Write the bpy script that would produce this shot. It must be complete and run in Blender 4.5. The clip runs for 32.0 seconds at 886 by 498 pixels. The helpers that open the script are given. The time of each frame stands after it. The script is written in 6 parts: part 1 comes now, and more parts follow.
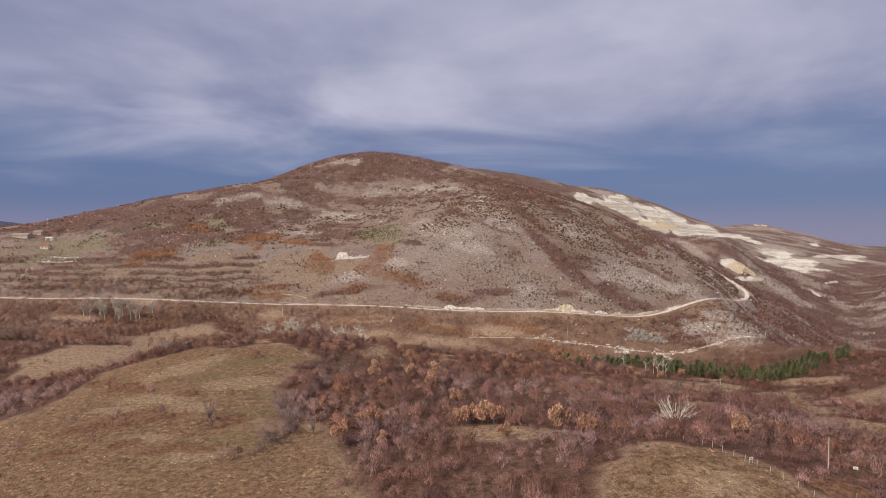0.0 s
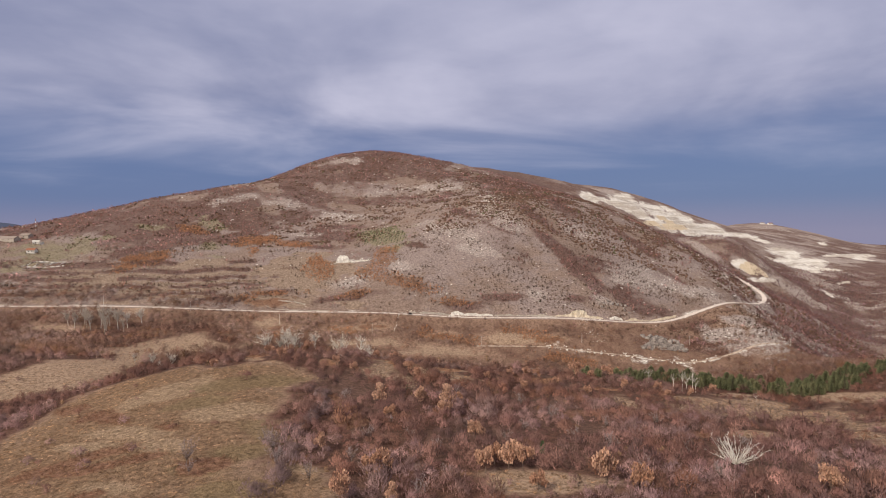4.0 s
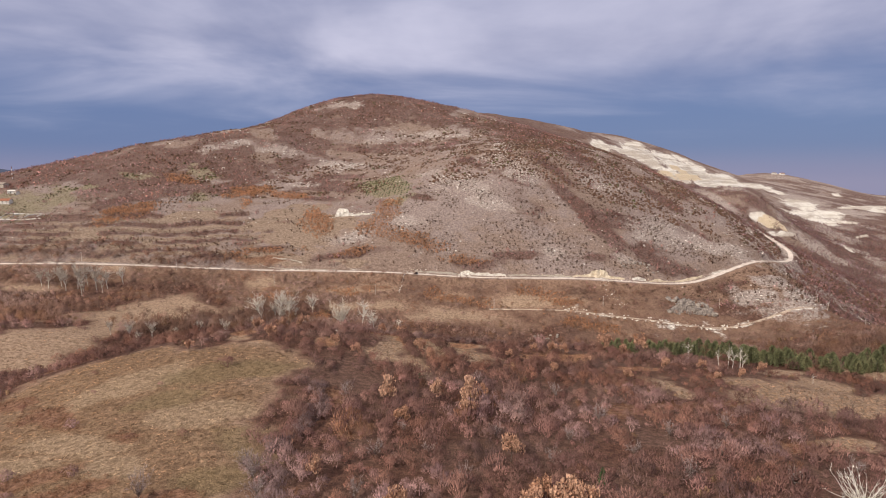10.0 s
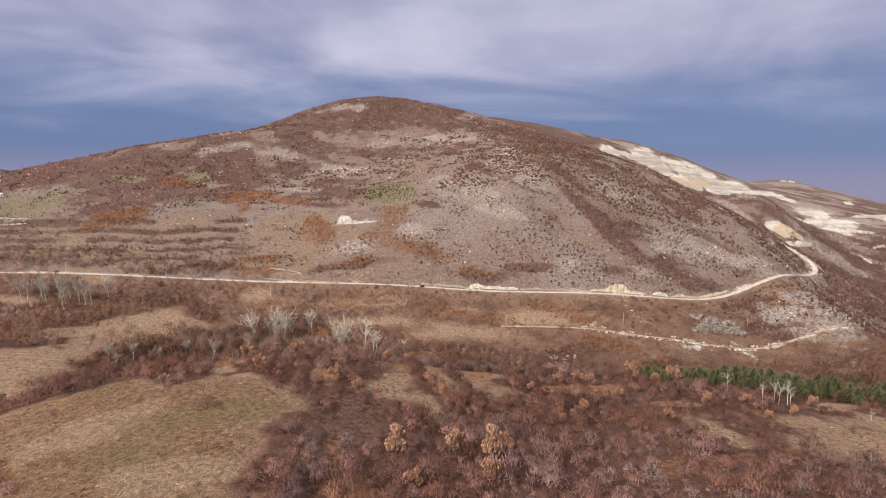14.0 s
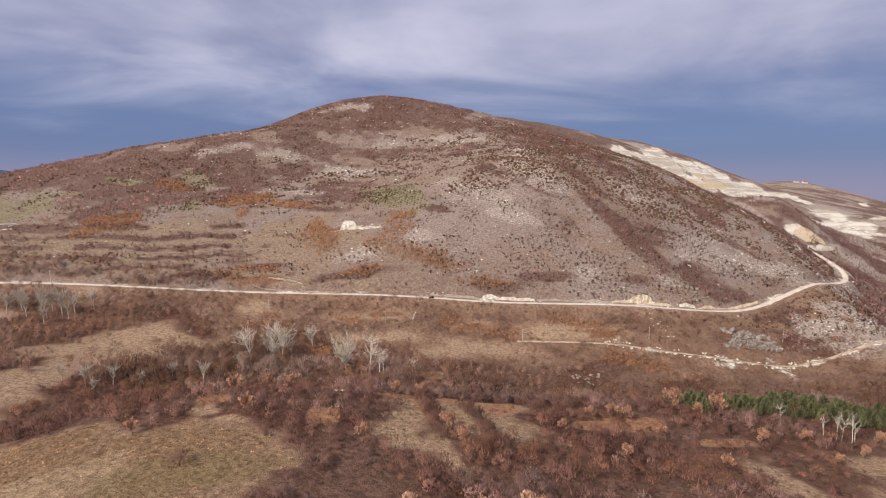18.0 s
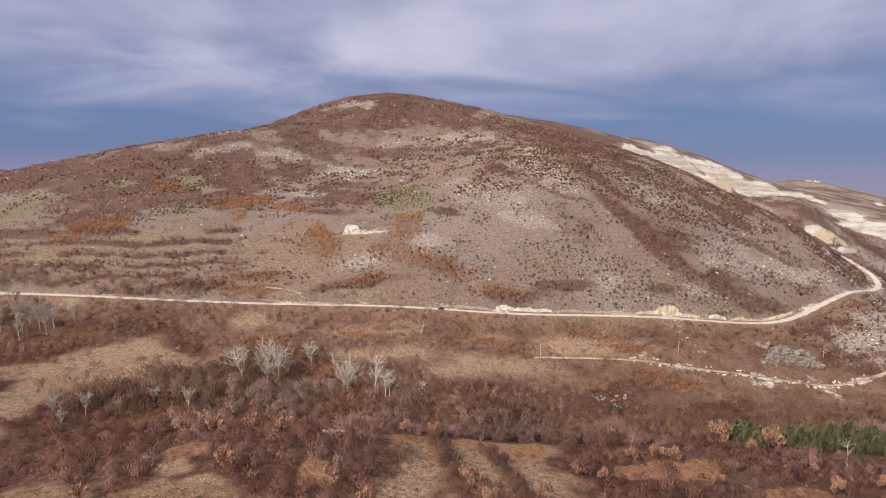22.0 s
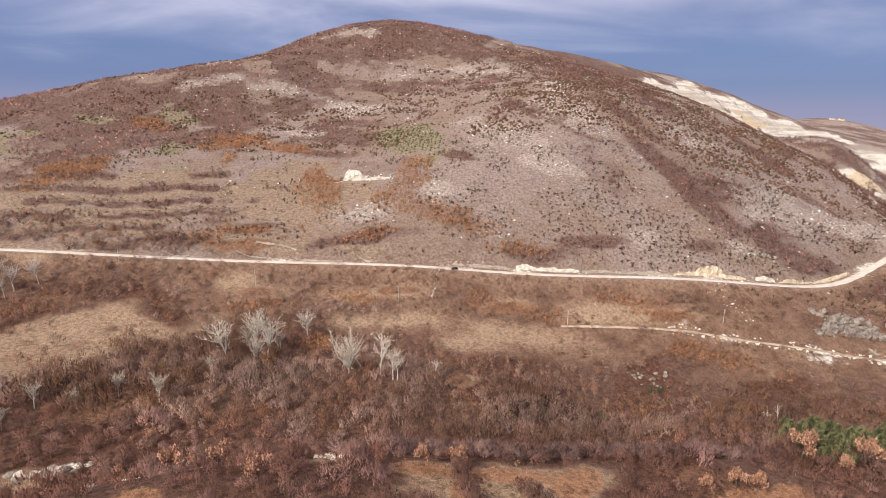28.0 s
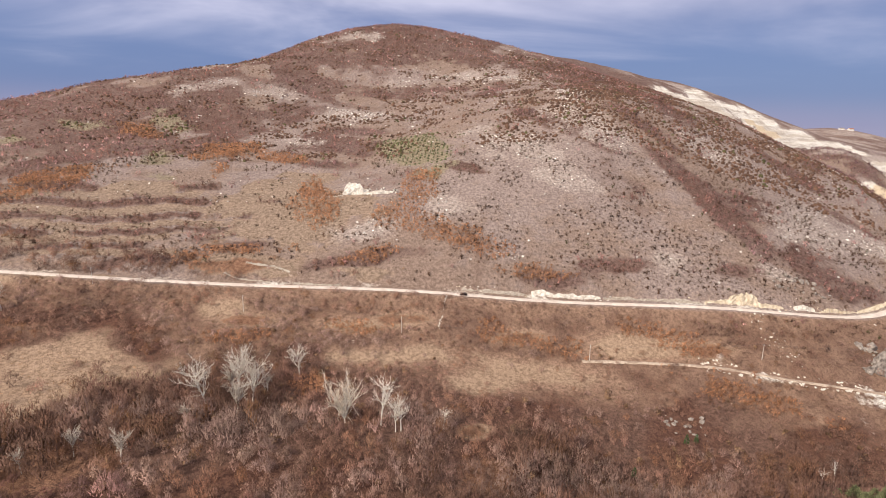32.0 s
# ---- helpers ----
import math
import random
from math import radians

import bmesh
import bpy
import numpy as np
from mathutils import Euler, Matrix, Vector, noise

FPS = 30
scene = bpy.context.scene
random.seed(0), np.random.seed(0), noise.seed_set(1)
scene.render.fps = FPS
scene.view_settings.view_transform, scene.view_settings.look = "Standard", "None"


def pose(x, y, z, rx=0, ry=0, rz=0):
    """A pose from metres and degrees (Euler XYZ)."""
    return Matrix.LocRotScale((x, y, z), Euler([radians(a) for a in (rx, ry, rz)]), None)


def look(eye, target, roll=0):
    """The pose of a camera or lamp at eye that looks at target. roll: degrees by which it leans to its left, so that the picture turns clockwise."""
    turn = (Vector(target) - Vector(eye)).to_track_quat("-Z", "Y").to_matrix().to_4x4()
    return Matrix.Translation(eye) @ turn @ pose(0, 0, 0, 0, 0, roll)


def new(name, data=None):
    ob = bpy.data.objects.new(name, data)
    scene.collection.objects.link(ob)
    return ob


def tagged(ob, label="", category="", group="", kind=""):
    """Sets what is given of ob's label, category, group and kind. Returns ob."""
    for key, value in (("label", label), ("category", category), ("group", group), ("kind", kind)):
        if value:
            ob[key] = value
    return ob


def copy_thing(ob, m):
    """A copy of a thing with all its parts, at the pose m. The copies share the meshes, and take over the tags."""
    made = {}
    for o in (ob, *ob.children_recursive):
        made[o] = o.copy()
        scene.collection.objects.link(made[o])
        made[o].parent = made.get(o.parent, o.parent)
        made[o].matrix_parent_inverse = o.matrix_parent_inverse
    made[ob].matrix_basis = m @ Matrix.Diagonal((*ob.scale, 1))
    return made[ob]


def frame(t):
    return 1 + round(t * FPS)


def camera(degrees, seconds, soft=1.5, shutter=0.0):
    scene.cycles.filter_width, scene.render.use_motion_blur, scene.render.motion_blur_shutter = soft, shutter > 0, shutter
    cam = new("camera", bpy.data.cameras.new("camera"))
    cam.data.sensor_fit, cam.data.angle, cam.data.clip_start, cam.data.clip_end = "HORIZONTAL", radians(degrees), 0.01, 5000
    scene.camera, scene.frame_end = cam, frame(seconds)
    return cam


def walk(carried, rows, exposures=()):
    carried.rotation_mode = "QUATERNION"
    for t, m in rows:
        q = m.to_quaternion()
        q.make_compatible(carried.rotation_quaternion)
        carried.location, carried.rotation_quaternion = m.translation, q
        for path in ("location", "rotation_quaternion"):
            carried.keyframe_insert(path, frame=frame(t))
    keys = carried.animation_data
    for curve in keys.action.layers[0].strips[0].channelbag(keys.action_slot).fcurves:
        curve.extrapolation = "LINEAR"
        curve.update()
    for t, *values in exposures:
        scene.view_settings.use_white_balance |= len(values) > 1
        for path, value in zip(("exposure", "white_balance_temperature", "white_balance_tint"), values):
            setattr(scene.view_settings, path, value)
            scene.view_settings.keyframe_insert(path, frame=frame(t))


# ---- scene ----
cam = camera(75.0, 32.0, 1.0)
PATH = [  # seconds, place, heading to the left, tilt up, lean
    (0.00, 0.00, 0.00, 120.00, 1.072, -2.295, -0.059),
    (1.00, -1.53, 7.79, 120.68, 1.081, -2.313, -0.113),
    (2.00, -3.04, 15.61, 121.34, 1.091, -2.332, -0.166),
    (2.50, -3.79, 19.53, 121.65, 1.096, -2.341, -0.192),
    (3.50, -5.29, 27.40, 122.27, 1.105, -2.359, -0.246),
    (4.00, -6.03, 31.35, 122.56, 1.110, -2.368, -0.272),
    (4.25, -6.40, 33.32, 122.71, 1.113, -2.807, -0.286),
    (4.50, -6.76, 35.30, 122.85, 1.117, -3.513, -0.299),
    (5.00, -7.50, 39.27, 123.14, 1.120, -5.713, -0.299),
    (5.50, -8.23, 43.24, 123.42, 1.022, -7.313, -0.292),
    (6.00, -8.96, 47.22, 123.69, 1.022, -7.713, -0.292),
    (6.50, -9.68, 51.21, 123.96, 1.013, -7.616, -0.170),
    (7.00, -10.41, 55.20, 124.22, 1.005, -7.618, -0.148),
    (7.50, -11.13, 59.20, 124.48, 1.096, -7.520, -0.035),
    (8.00, -11.85, 63.22, 124.73, 1.188, -7.523, -0.021),
    (9.00, -13.28, 71.26, 125.23, 1.171, -7.528, 0.022),
    (10.00, -14.70, 79.33, 125.71, 1.157, -7.527, 0.020),
    (11.00, -16.11, 87.44, 126.18, 1.243, -7.526, 0.010),
    (12.00, -17.52, 95.57, 126.64, 1.229, -7.325, 0.208),
    (13.00, -18.92, 103.73, 127.08, 1.315, -7.224, 0.297),
    (14.00, -20.32, 111.91, 127.52, 1.410, -7.133, 0.489),
    (14.50, -21.02, 116.02, 127.74, 1.407, -7.038, 0.589),
    (16.50, -23.80, 132.50, 128.60, 1.797, -6.956, 0.556),
    (17.00, -24.50, 136.63, 128.81, 1.795, -7.061, 0.556),
    (18.00, -25.88, 144.92, 129.24, 1.890, -7.071, 0.448),
    (19.00, -27.27, 153.24, 129.67, 1.984, -7.080, 0.439),
    (20.00, -28.66, 161.58, 130.10, 2.157, -7.179, 0.439),
    (21.00, -30.05, 169.94, 130.53, 2.228, -7.179, 0.446),
    (22.00, -31.45, 178.33, 130.98, 2.300, -7.178, 0.354),
    (23.00, -32.84, 186.74, 131.43, 2.371, -7.178, 0.361),
    (23.50, -33.54, 190.95, 131.66, 2.365, -7.376, 0.371),
    (24.00, -34.24, 195.17, 131.89, 2.362, -8.275, 0.380),
    (24.50, -34.95, 199.39, 132.13, 2.462, -10.173, 0.280),
    (25.00, -35.65, 203.62, 132.37, 2.463, -12.271, 0.288),
    (25.50, -36.36, 207.85, 132.61, 2.461, -13.570, 0.297),
    (27.50, -39.20, 224.84, 133.63, 2.535, -13.463, 0.627),
    (28.00, -39.91, 229.09, 133.89, 2.630, -13.461, 0.728),
    (29.00, -41.35, 237.62, 134.44, 2.659, -13.351, 0.829),
    (30.00, -42.80, 246.17, 135.01, 2.790, -13.240, 0.922),
    (31.00, -44.26, 254.74, 135.60, 2.820, -13.129, 1.024),
    (32.00, -45.73, 263.32, 136.21, 2.747, -12.919, 1.234),
]


def heading(x, y, z, yaw, pitch, lean):
    """The pose of an eye that looks ahead along +y, turned to the left, tilted up and leaning."""
    return pose(x, y, z, 0, 0, yaw) @ pose(0, 0, 0, 90 + pitch, 0, 0) @ pose(0, 0, 0, 0, 0, lean)


walk(cam, [(t, heading(*row)) for t, *row in PATH],
     [(0.0, -0.24), (2.5, -0.23), (6.0, -0.06), (14.0, -0.02), (23.0, -0.04), (26.0, 0.18), (32.0, 0.24)])

# == after path ==

# ---------------------------------------------------------------- world and sun
SUN_AZ, SUN_EL = radians(222), radians(40)   # the sun stands behind the eye, to the left
world = bpy.data.worlds.new("sky")
scene.world = world
world.use_nodes = True


class Nodes:
    """A short hand for node trees."""

    def __init__(self, tree):
        self.tree = tree
        tree.nodes.clear()

    def add(self, kind, **values):
        node = self.tree.nodes.new(kind)
        for key, value in values.items():
            if key in node.inputs:
                node.inputs[key].default_value = value
        return node

    def link(self, a, b):
        self.tree.links.new(a, b)

    def noise(self, vector, scale, detail=4.0, rough=0.55, distortion=0.0):
        n = self.add("ShaderNodeTexNoise", Scale=scale, Detail=detail, Roughness=rough, Distortion=distortion)
        self.link(vector, n.inputs["Vector"])
        return n.outputs["Fac"]

    def maths(self, op, a, b=0.0, clamp=False):
        n = self.add("ShaderNodeMath")
        n.operation, n.use_clamp = op, clamp
        for k, v in enumerate((a, b)):
            if isinstance(v, (int, float)):
                n.inputs[k].default_value = v
            else:
                self.link(v, n.inputs[k])
        return n.outputs[0]

    def smooth(self, value, low, high):
        n = self.add("ShaderNodeMapRange")
        n.interpolation_type = "SMOOTHSTEP"
        self.link(value, n.inputs["Value"])
        n.inputs["From Min"].default_value, n.inputs["From Max"].default_value = low, high
        return n.outputs["Result"]

    def mix(self, fac, a, b, blend="MIX"):
        n = self.add("ShaderNodeMix")
        n.data_type, n.blend_type = "RGBA", blend
        for socket, v in ((n.inputs[0], fac), (n.inputs[6], a), (n.inputs[7], b)):
            if isinstance(v, (int, float)):
                socket.default_value = v
            elif isinstance(v, tuple):
                socket.default_value = (*v, 1.0)
            else:
                self.link(v, socket)
        return n.outputs[2]


def build_sky():
    n = Nodes(world.node_tree)
    out = n.add("ShaderNodeOutputWorld")
    bg = n.add("ShaderNodeBackground", Strength=1.0)
    coord = n.add("ShaderNodeTexCoord").outputs["Generated"]
    split = n.add("ShaderNodeSeparateXYZ")
    n.link(coord, split.inputs[0])
    z = split.outputs["Z"]
    sky = n.add("ShaderNodeTexSky")
    sky.sky_type, sky.sun_disc = "NISHITA", False
    sky.sun_elevation, sky.sun_rotation = SUN_EL, SUN_AZ
    clear = n.mix(1.0, sky.outputs[0], (0.10, 0.10, 0.10), "MULTIPLY")
    # the cloud sheet lies overhead, so it is drawn on a plane and closes up towards the horizon
    lift = n.maths("ADD", n.maths("MAXIMUM", z, 0.0), 0.11)
    flat = n.add("ShaderNodeCombineXYZ")
    n.link(n.maths("DIVIDE", split.outputs["X"], lift), flat.inputs[0])
    n.link(n.maths("DIVIDE", split.outputs["Y"], lift), flat.inputs[1])
    stretch = n.add("ShaderNodeMapping")
    stretch.inputs["Scale"].default_value = (0.7, 0.8, 1.0)
    stretch.inputs["Rotation"].default_value = (0, 0, radians(-14))
    stretch.inputs["Location"].default_value = (-0.88, 0.22, 0.0)
    n.link(flat.outputs[0], stretch.inputs["Vector"])
    big = n.noise(stretch.outputs[0], 0.75, 5, 0.5, 0.6)
    fine = n.noise(stretch.outputs[0], 2.1, 6, 0.6, 0.3)
    lumps = n.maths("ADD", n.maths("MULTIPLY", big, 0.82), n.maths("MULTIPLY", fine, 0.18))
    cloud = n.mix(n.smooth(lumps, 0.31, 0.69), (0.29, 0.315, 0.48), (0.66, 0.65, 0.81))
    # under thick cloud the sky overhead is the brightest part
    cloud = n.mix(n.smooth(z, 0.42, 0.85), cloud, n.mix(lumps, (0.68, 0.62, 0.59), (0.88, 0.80, 0.76)))
    edge = n.maths("ADD", z, n.maths("MULTIPLY", n.maths("SUBTRACT", big, 0.5), 0.16))
    cover = n.smooth(edge, 0.075, 0.21)
    haze = n.mix(n.smooth(z, -0.02, 0.05), (0.30, 0.29, 0.45), (0.135, 0.195, 0.405))
    far = n.mix(0.88, clear, haze)
    n.link(n.mix(n.maths("MULTIPLY", cover, 0.95), far, cloud), bg.inputs["Color"])
    n.link(bg.outputs[0], out.inputs[0])


build_sky()
sun = new("sun", bpy.data.lights.new("sun", "SUN"))
sun.data.energy, sun.data.angle, sun.data.color = 4.0, radians(3.0), (1.0, 0.90, 0.77)
sun.matrix_world = look((0, 0, 0), (-math.sin(SUN_AZ) * math.cos(SUN_EL), -math.cos(SUN_AZ) * math.cos(SUN_EL), -math.sin(SUN_EL)))

# ---------------------------------------------------------------- materials


def material(name):
    m = bpy.data.materials.new(name)
    m.use_nodes = True
    n = Nodes(m.node_tree)
    out = n.add("ShaderNodeOutputMaterial")
    shade = n.add("ShaderNodeBsdfPrincipled", Roughness=0.9)
    shade.inputs["Specular IOR Level"].default_value = 0.15
    n.link(shade.outputs[0], out.inputs[0])
    return m, n, shade


def mottled(name, a, b, scale, rough=0.9, metal=0.0, bump=0.0, fine=6.0):
    """Two tones mottled at two scales, with a fine relief."""
    m, n, shade = material(name)
    at = n.add("ShaderNodeTexCoord").outputs["Object"]
    one, two = n.noise(at, scale), n.noise(at, scale * fine)
    n.link(n.mix(n.smooth(n.maths("ADD", n.maths("MULTIPLY", one, 0.6), n.maths("MULTIPLY", two, 0.4)), 0.35, 0.65), a, b), shade.inputs["Base Color"])
    shade.inputs["Roughness"].default_value, shade.inputs["Metallic"].default_value = rough, metal
    if bump:
        relief = n.add("ShaderNodeBump", Strength=bump, Distance=0.1)
        n.link(two, relief.inputs["Height"])
        n.link(relief.outputs[0], shade.inputs["Normal"])
    return m


def tinted(name, rough=0.85, spread=0.35):
    """For plants: each plant carries its own tone, each twig or leaf varies round it."""
    m, n, shade = material(name)
    tone = n.add("ShaderNodeAttribute")
    tone.attribute_name = "tone"
    one = n.add("ShaderNodeNewGeometry").outputs["Random Per Island"]
    light = n.maths("ADD", n.maths("MULTIPLY", one, 2 * spread), 1 - spread)
    stretch = n.add("ShaderNodeMapping")
    stretch.inputs["Scale"].default_value = (1.0, 1.0, 0.4)
    n.link(n.add("ShaderNodeTexCoord").outputs["Object"], stretch.inputs["Vector"])
    grain = n.noise(stretch.outputs[0], 2.6, 3, 0.7)
    light = n.maths("MULTIPLY", light, n.maths("ADD", n.maths("MULTIPLY", n.smooth(grain, 0.3, 0.7), 0.6), 0.7))
    grey = n.add("ShaderNodeCombineColor")
    for k in range(3):
        n.link(light, grey.inputs[k])
    n.link(n.mix(1.0, tone.outputs["Color"], grey.outputs[0], "MULTIPLY"), shade.inputs["Base Color"])
    shade.inputs["Roughness"].default_value = rough
    return m


def ground_material():
    m, n, shade = material("hillside")
    at = n.add("ShaderNodeTexCoord").outputs["Object"]
    wide, mid, fine = n.noise(at, 0.011, 5), n.noise(at, 0.07, 5, 0.6), n.noise(at, 0.55, 4, 0.65)
    grain = n.noise(at, 2.2, 3, 0.7)
    one, two = n.add("ShaderNodeAttribute"), n.add("ShaderNodeAttribute")
    one.attribute_name, two.attribute_name = "cover", "bare"
    a, b = n.add("ShaderNodeSeparateColor"), n.add("ShaderNodeSeparateColor")
    n.link(one.outputs["Color"], a.inputs[0])
    n.link(two.outputs["Color"], b.inputs[0])
    broad = n.noise(at, 0.028, 5, 0.6)
    ragged = n.maths("ADD", n.maths("MULTIPLY", n.maths("SUBTRACT", mid, 0.5), 1.1), n.maths("MULTIPLY", n.maths("SUBTRACT", fine, 0.5), 0.8))
    ragged = n.maths("ADD", ragged, n.maths("MULTIPLY", n.maths("SUBTRACT", broad, 0.5), 0.7))
    speck = n.smooth(n.maths("ADD", n.maths("MULTIPLY", fine, 0.6), n.maths("MULTIPLY", grain, 0.4)), 0.36, 0.64)

    def lay(under, mask, dark, light, low=0.36, high=0.64):
        return n.mix(n.smooth(n.maths("ADD", mask, ragged), low, high), under, n.mix(speck, dark, light))

    c = n.mix(speck, (0.17, 0.126, 0.111), (0.395, 0.312, 0.278))
    c = n.mix(n.smooth(n.maths("ADD", wide, n.maths("MULTIPLY", ragged, 0.4)), 0.42, 0.62), c, n.mix(speck, (0.155, 0.106, 0.084), (0.35, 0.256, 0.205)))
    c = n.mix(n.smooth(two.outputs["Alpha"], 0.1, 0.4), c, n.mix(speck, (0.14, 0.085, 0.06), (0.385, 0.25, 0.178)))        # brown earth below the road
    c = lay(c, a.outputs[0], (0.15, 0.10, 0.068), (0.37, 0.255, 0.18))          # dry grass
    upland = n.maths("MULTIPLY", n.maths("SUBTRACT", 1.0, n.smooth(two.outputs["Alpha"], 0.1, 0.4)), n.smooth(n.maths("ADD", a.outputs[0], n.maths("MULTIPLY", ragged, 0.8)), 0.3, 0.8))
    c = n.mix(n.maths("MULTIPLY", upland, 0.8), c, n.mix(speck, (0.17, 0.122, 0.09), (0.39, 0.292, 0.222)))
    knoll = n.maths("MULTIPLY", n.smooth(two.outputs["Alpha"], 0.6, 0.9), a.outputs[0])
    c = n.mix(n.maths("MULTIPLY", knoll, 0.75), c, n.mix(speck, (0.105, 0.061, 0.034), (0.30, 0.186, 0.108)))
    field = n.maths("MULTIPLY", n.maths("MULTIPLY", n.smooth(two.outputs["Alpha"], 0.25, 0.4), n.maths("SUBTRACT", 1.0, n.smooth(two.outputs["Alpha"], 0.6, 0.9))), n.smooth(a.outputs[0], 0.35, 0.8))
    c = n.mix(n.maths("MULTIPLY", field, 0.75), c, n.mix(speck, (0.23, 0.155, 0.105), (0.50, 0.355, 0.25)))
    three = n.add("ShaderNodeAttribute")
    three.attribute_name = "turf"
    tint = n.add("ShaderNodeSeparateColor")
    n.link(three.outputs["Color"], tint.inputs[0])

    def stain(under, mask, amount, dark, light):
        fray = n.smooth(n.maths("ADD", mask, n.maths("MULTIPLY", ragged, 0.7)), 0.3, 0.75)
        return n.mix(n.maths("MULTIPLY", fray, amount), under, n.mix(speck, dark, light))

    tufted = n.maths("MULTIPLY", n.smooth(n.noise(at, 0.09, 6, 0.65), 0.5, 0.64), knoll)
    c = n.mix(n.maths("MULTIPLY", tufted, 0.7), c, n.mix(speck, (0.14, 0.085, 0.048), (0.35, 0.24, 0.15)))
    c = stain(c, tint.outputs[0], 0.8, (0.19, 0.128, 0.08), (0.42, 0.305, 0.205))
    c = stain(c, tint.outputs[1], 0.6, (0.12, 0.086, 0.045), (0.275, 0.20, 0.11))
    c = stain(c, tint.outputs[2], 0.85, (0.12, 0.06, 0.034), (0.27, 0.15, 0.085))
    floor = n.mix(n.smooth(broad, 0.4, 0.6), n.mix(speck, (0.062, 0.03, 0.022), (0.165, 0.084, 0.059)), n.mix(speck, (0.075, 0.041, 0.031), (0.195, 0.115, 0.087)))
    slope_floor = n.mix(n.smooth(broad, 0.4, 0.6), n.mix(speck, (0.078, 0.043, 0.034), (0.205, 0.125, 0.102)), n.mix(speck, (0.098, 0.06, 0.05), (0.24, 0.16, 0.135)))
    floor = n.mix(n.smooth(two.outputs["Alpha"], 0.1, 0.4), slope_floor, floor)
    c = n.mix(n.smooth(n.maths("ADD", a.outputs[1], n.maths("MULTIPLY", ragged, 0.6)), 0.2, 0.65), c, floor)           # leaf litter
    c = lay(c, a.outputs[2], (0.22, 0.175, 0.155), (0.50, 0.415, 0.365), 0.28, 0.8)              # scree
    c = lay(c, one.outputs["Alpha"], (0.16, 0.13, 0.085), (0.34, 0.28, 0.195))       # greener turf
    c = lay(c, b.outputs[0], (0.12, 0.062, 0.04), (0.31, 0.172, 0.11))              # dead bracken
    c = stain(c, three.outputs["Alpha"], 0.9, (0.25, 0.125, 0.07), (0.46, 0.255, 0.155))              # bare red soil
    beds = n.add("ShaderNodeMapping")
    beds.inputs["Scale"].default_value = (0.006, 0.006, 0.13)
    n.link(at, beds.inputs["Vector"])
    strata = n.noise(beds.outputs[0], 1.0, 4, 0.6)
    stone = n.mix(n.smooth(n.maths("ADD", n.maths("MULTIPLY", mid, 0.3), n.maths("MULTIPLY", strata, 0.7)), 0.42, 0.58), n.mix(speck, (0.36, 0.30, 0.245), (0.64, 0.57, 0.49)), n.mix(speck, (0.58, 0.53, 0.46), (0.90, 0.86, 0.79)))
    c = n.mix(n.smooth(n.maths("ADD", b.outputs[1], ragged), 0.3, 0.75), c, stone)               # limestone
    c = lay(c, b.outputs[2], (0.48, 0.37, 0.245), (0.72, 0.61, 0.455))               # ochre rock
    n.link(c, shade.inputs["Base Color"])
    shade.inputs["Roughness"].default_value = 0.95
    relief = n.add("ShaderNodeBump", Strength=0.8, Distance=0.9)
    n.link(n.maths("ADD", fine, n.maths("MULTIPLY", grain, 0.5)), relief.inputs["Height"])
    n.link(relief.outputs[0], shade.inputs["Normal"])
    return m


M_GROUND = ground_material()
M_TWIG = tinted("bare_twigs", 0.85, 0.16)
M_LEAF = tinted("dry_leaves", 0.7, 0.4)
M_NEEDLE = tinted("needles", 0.6, 0.45)
M_GRASS = tinted("dry_stalks", 0.8, 0.35)
M_BARK = mottled("brown_bark", (0.10, 0.07, 0.055), (0.20, 0.15, 0.12), 3.0, bump=0.5)
M_PALE_BARK = mottled("pale_bark", (0.52, 0.48, 0.42), (0.82, 0.78, 0.70), 2.0, bump=0.4)
M_ROAD = mottled("dusty_road", (0.52, 0.44, 0.385), (0.72, 0.63, 0.56), 0.25, 0.9, bump=0.2)
M_TRACK = mottled("limestone_track", (0.28, 0.20, 0.15), (0.60, 0.49, 0.39), 0.2, 0.95, bump=0.4)
M_LIME = mottled("white_limestone", (0.50, 0.45, 0.38), (0.88, 0.84, 0.76), 0.5, 0.9, bump=0.9)
M_OCHRE = mottled("ochre_rock", (0.46, 0.37, 0.26), (0.76, 0.67, 0.53), 0.5, 0.9, bump=0.9)
M_CRAG = mottled("grey_crag", (0.15, 0.125, 0.11), (0.41, 0.355, 0.31), 0.6, 0.9, bump=0.9)
M_CONCRETE = mottled("pole_concrete", (0.45, 0.41, 0.37), (0.66, 0.61, 0.55), 2.0, 0.85)
M_WOODPOST = mottled("post_timber", (0.42, 0.36, 0.29), (0.62, 0.55, 0.46), 3.0, 0.85)
M_STEEL = mottled("galvanised_steel", (0.30, 0.30, 0.31), (0.45, 0.45, 0.46), 6.0, 0.5, 0.8)
M_WIRE = mottled("line_wire", (0.06, 0.055, 0.055), (0.10, 0.09, 0.09), 3.0, 0.6)
M_PAINT = mottled("dark_car_paint", (0.012, 0.012, 0.014), (0.02, 0.02, 0.023), 1.5, 0.3)
M_GLASS = mottled("car_glass", (0.015, 0.018, 0.02), (0.025, 0.028, 0.03), 1.0, 0.08)
M_RUBBER = mottled("tyre_rubber", (0.012, 0.012, 0.012), (0.02, 0.02, 0.02), 5.0, 0.85)
M_PLASTER = mottled("white_render", (0.62, 0.58, 0.52), (0.80, 0.77, 0.71), 0.8, 0.9)
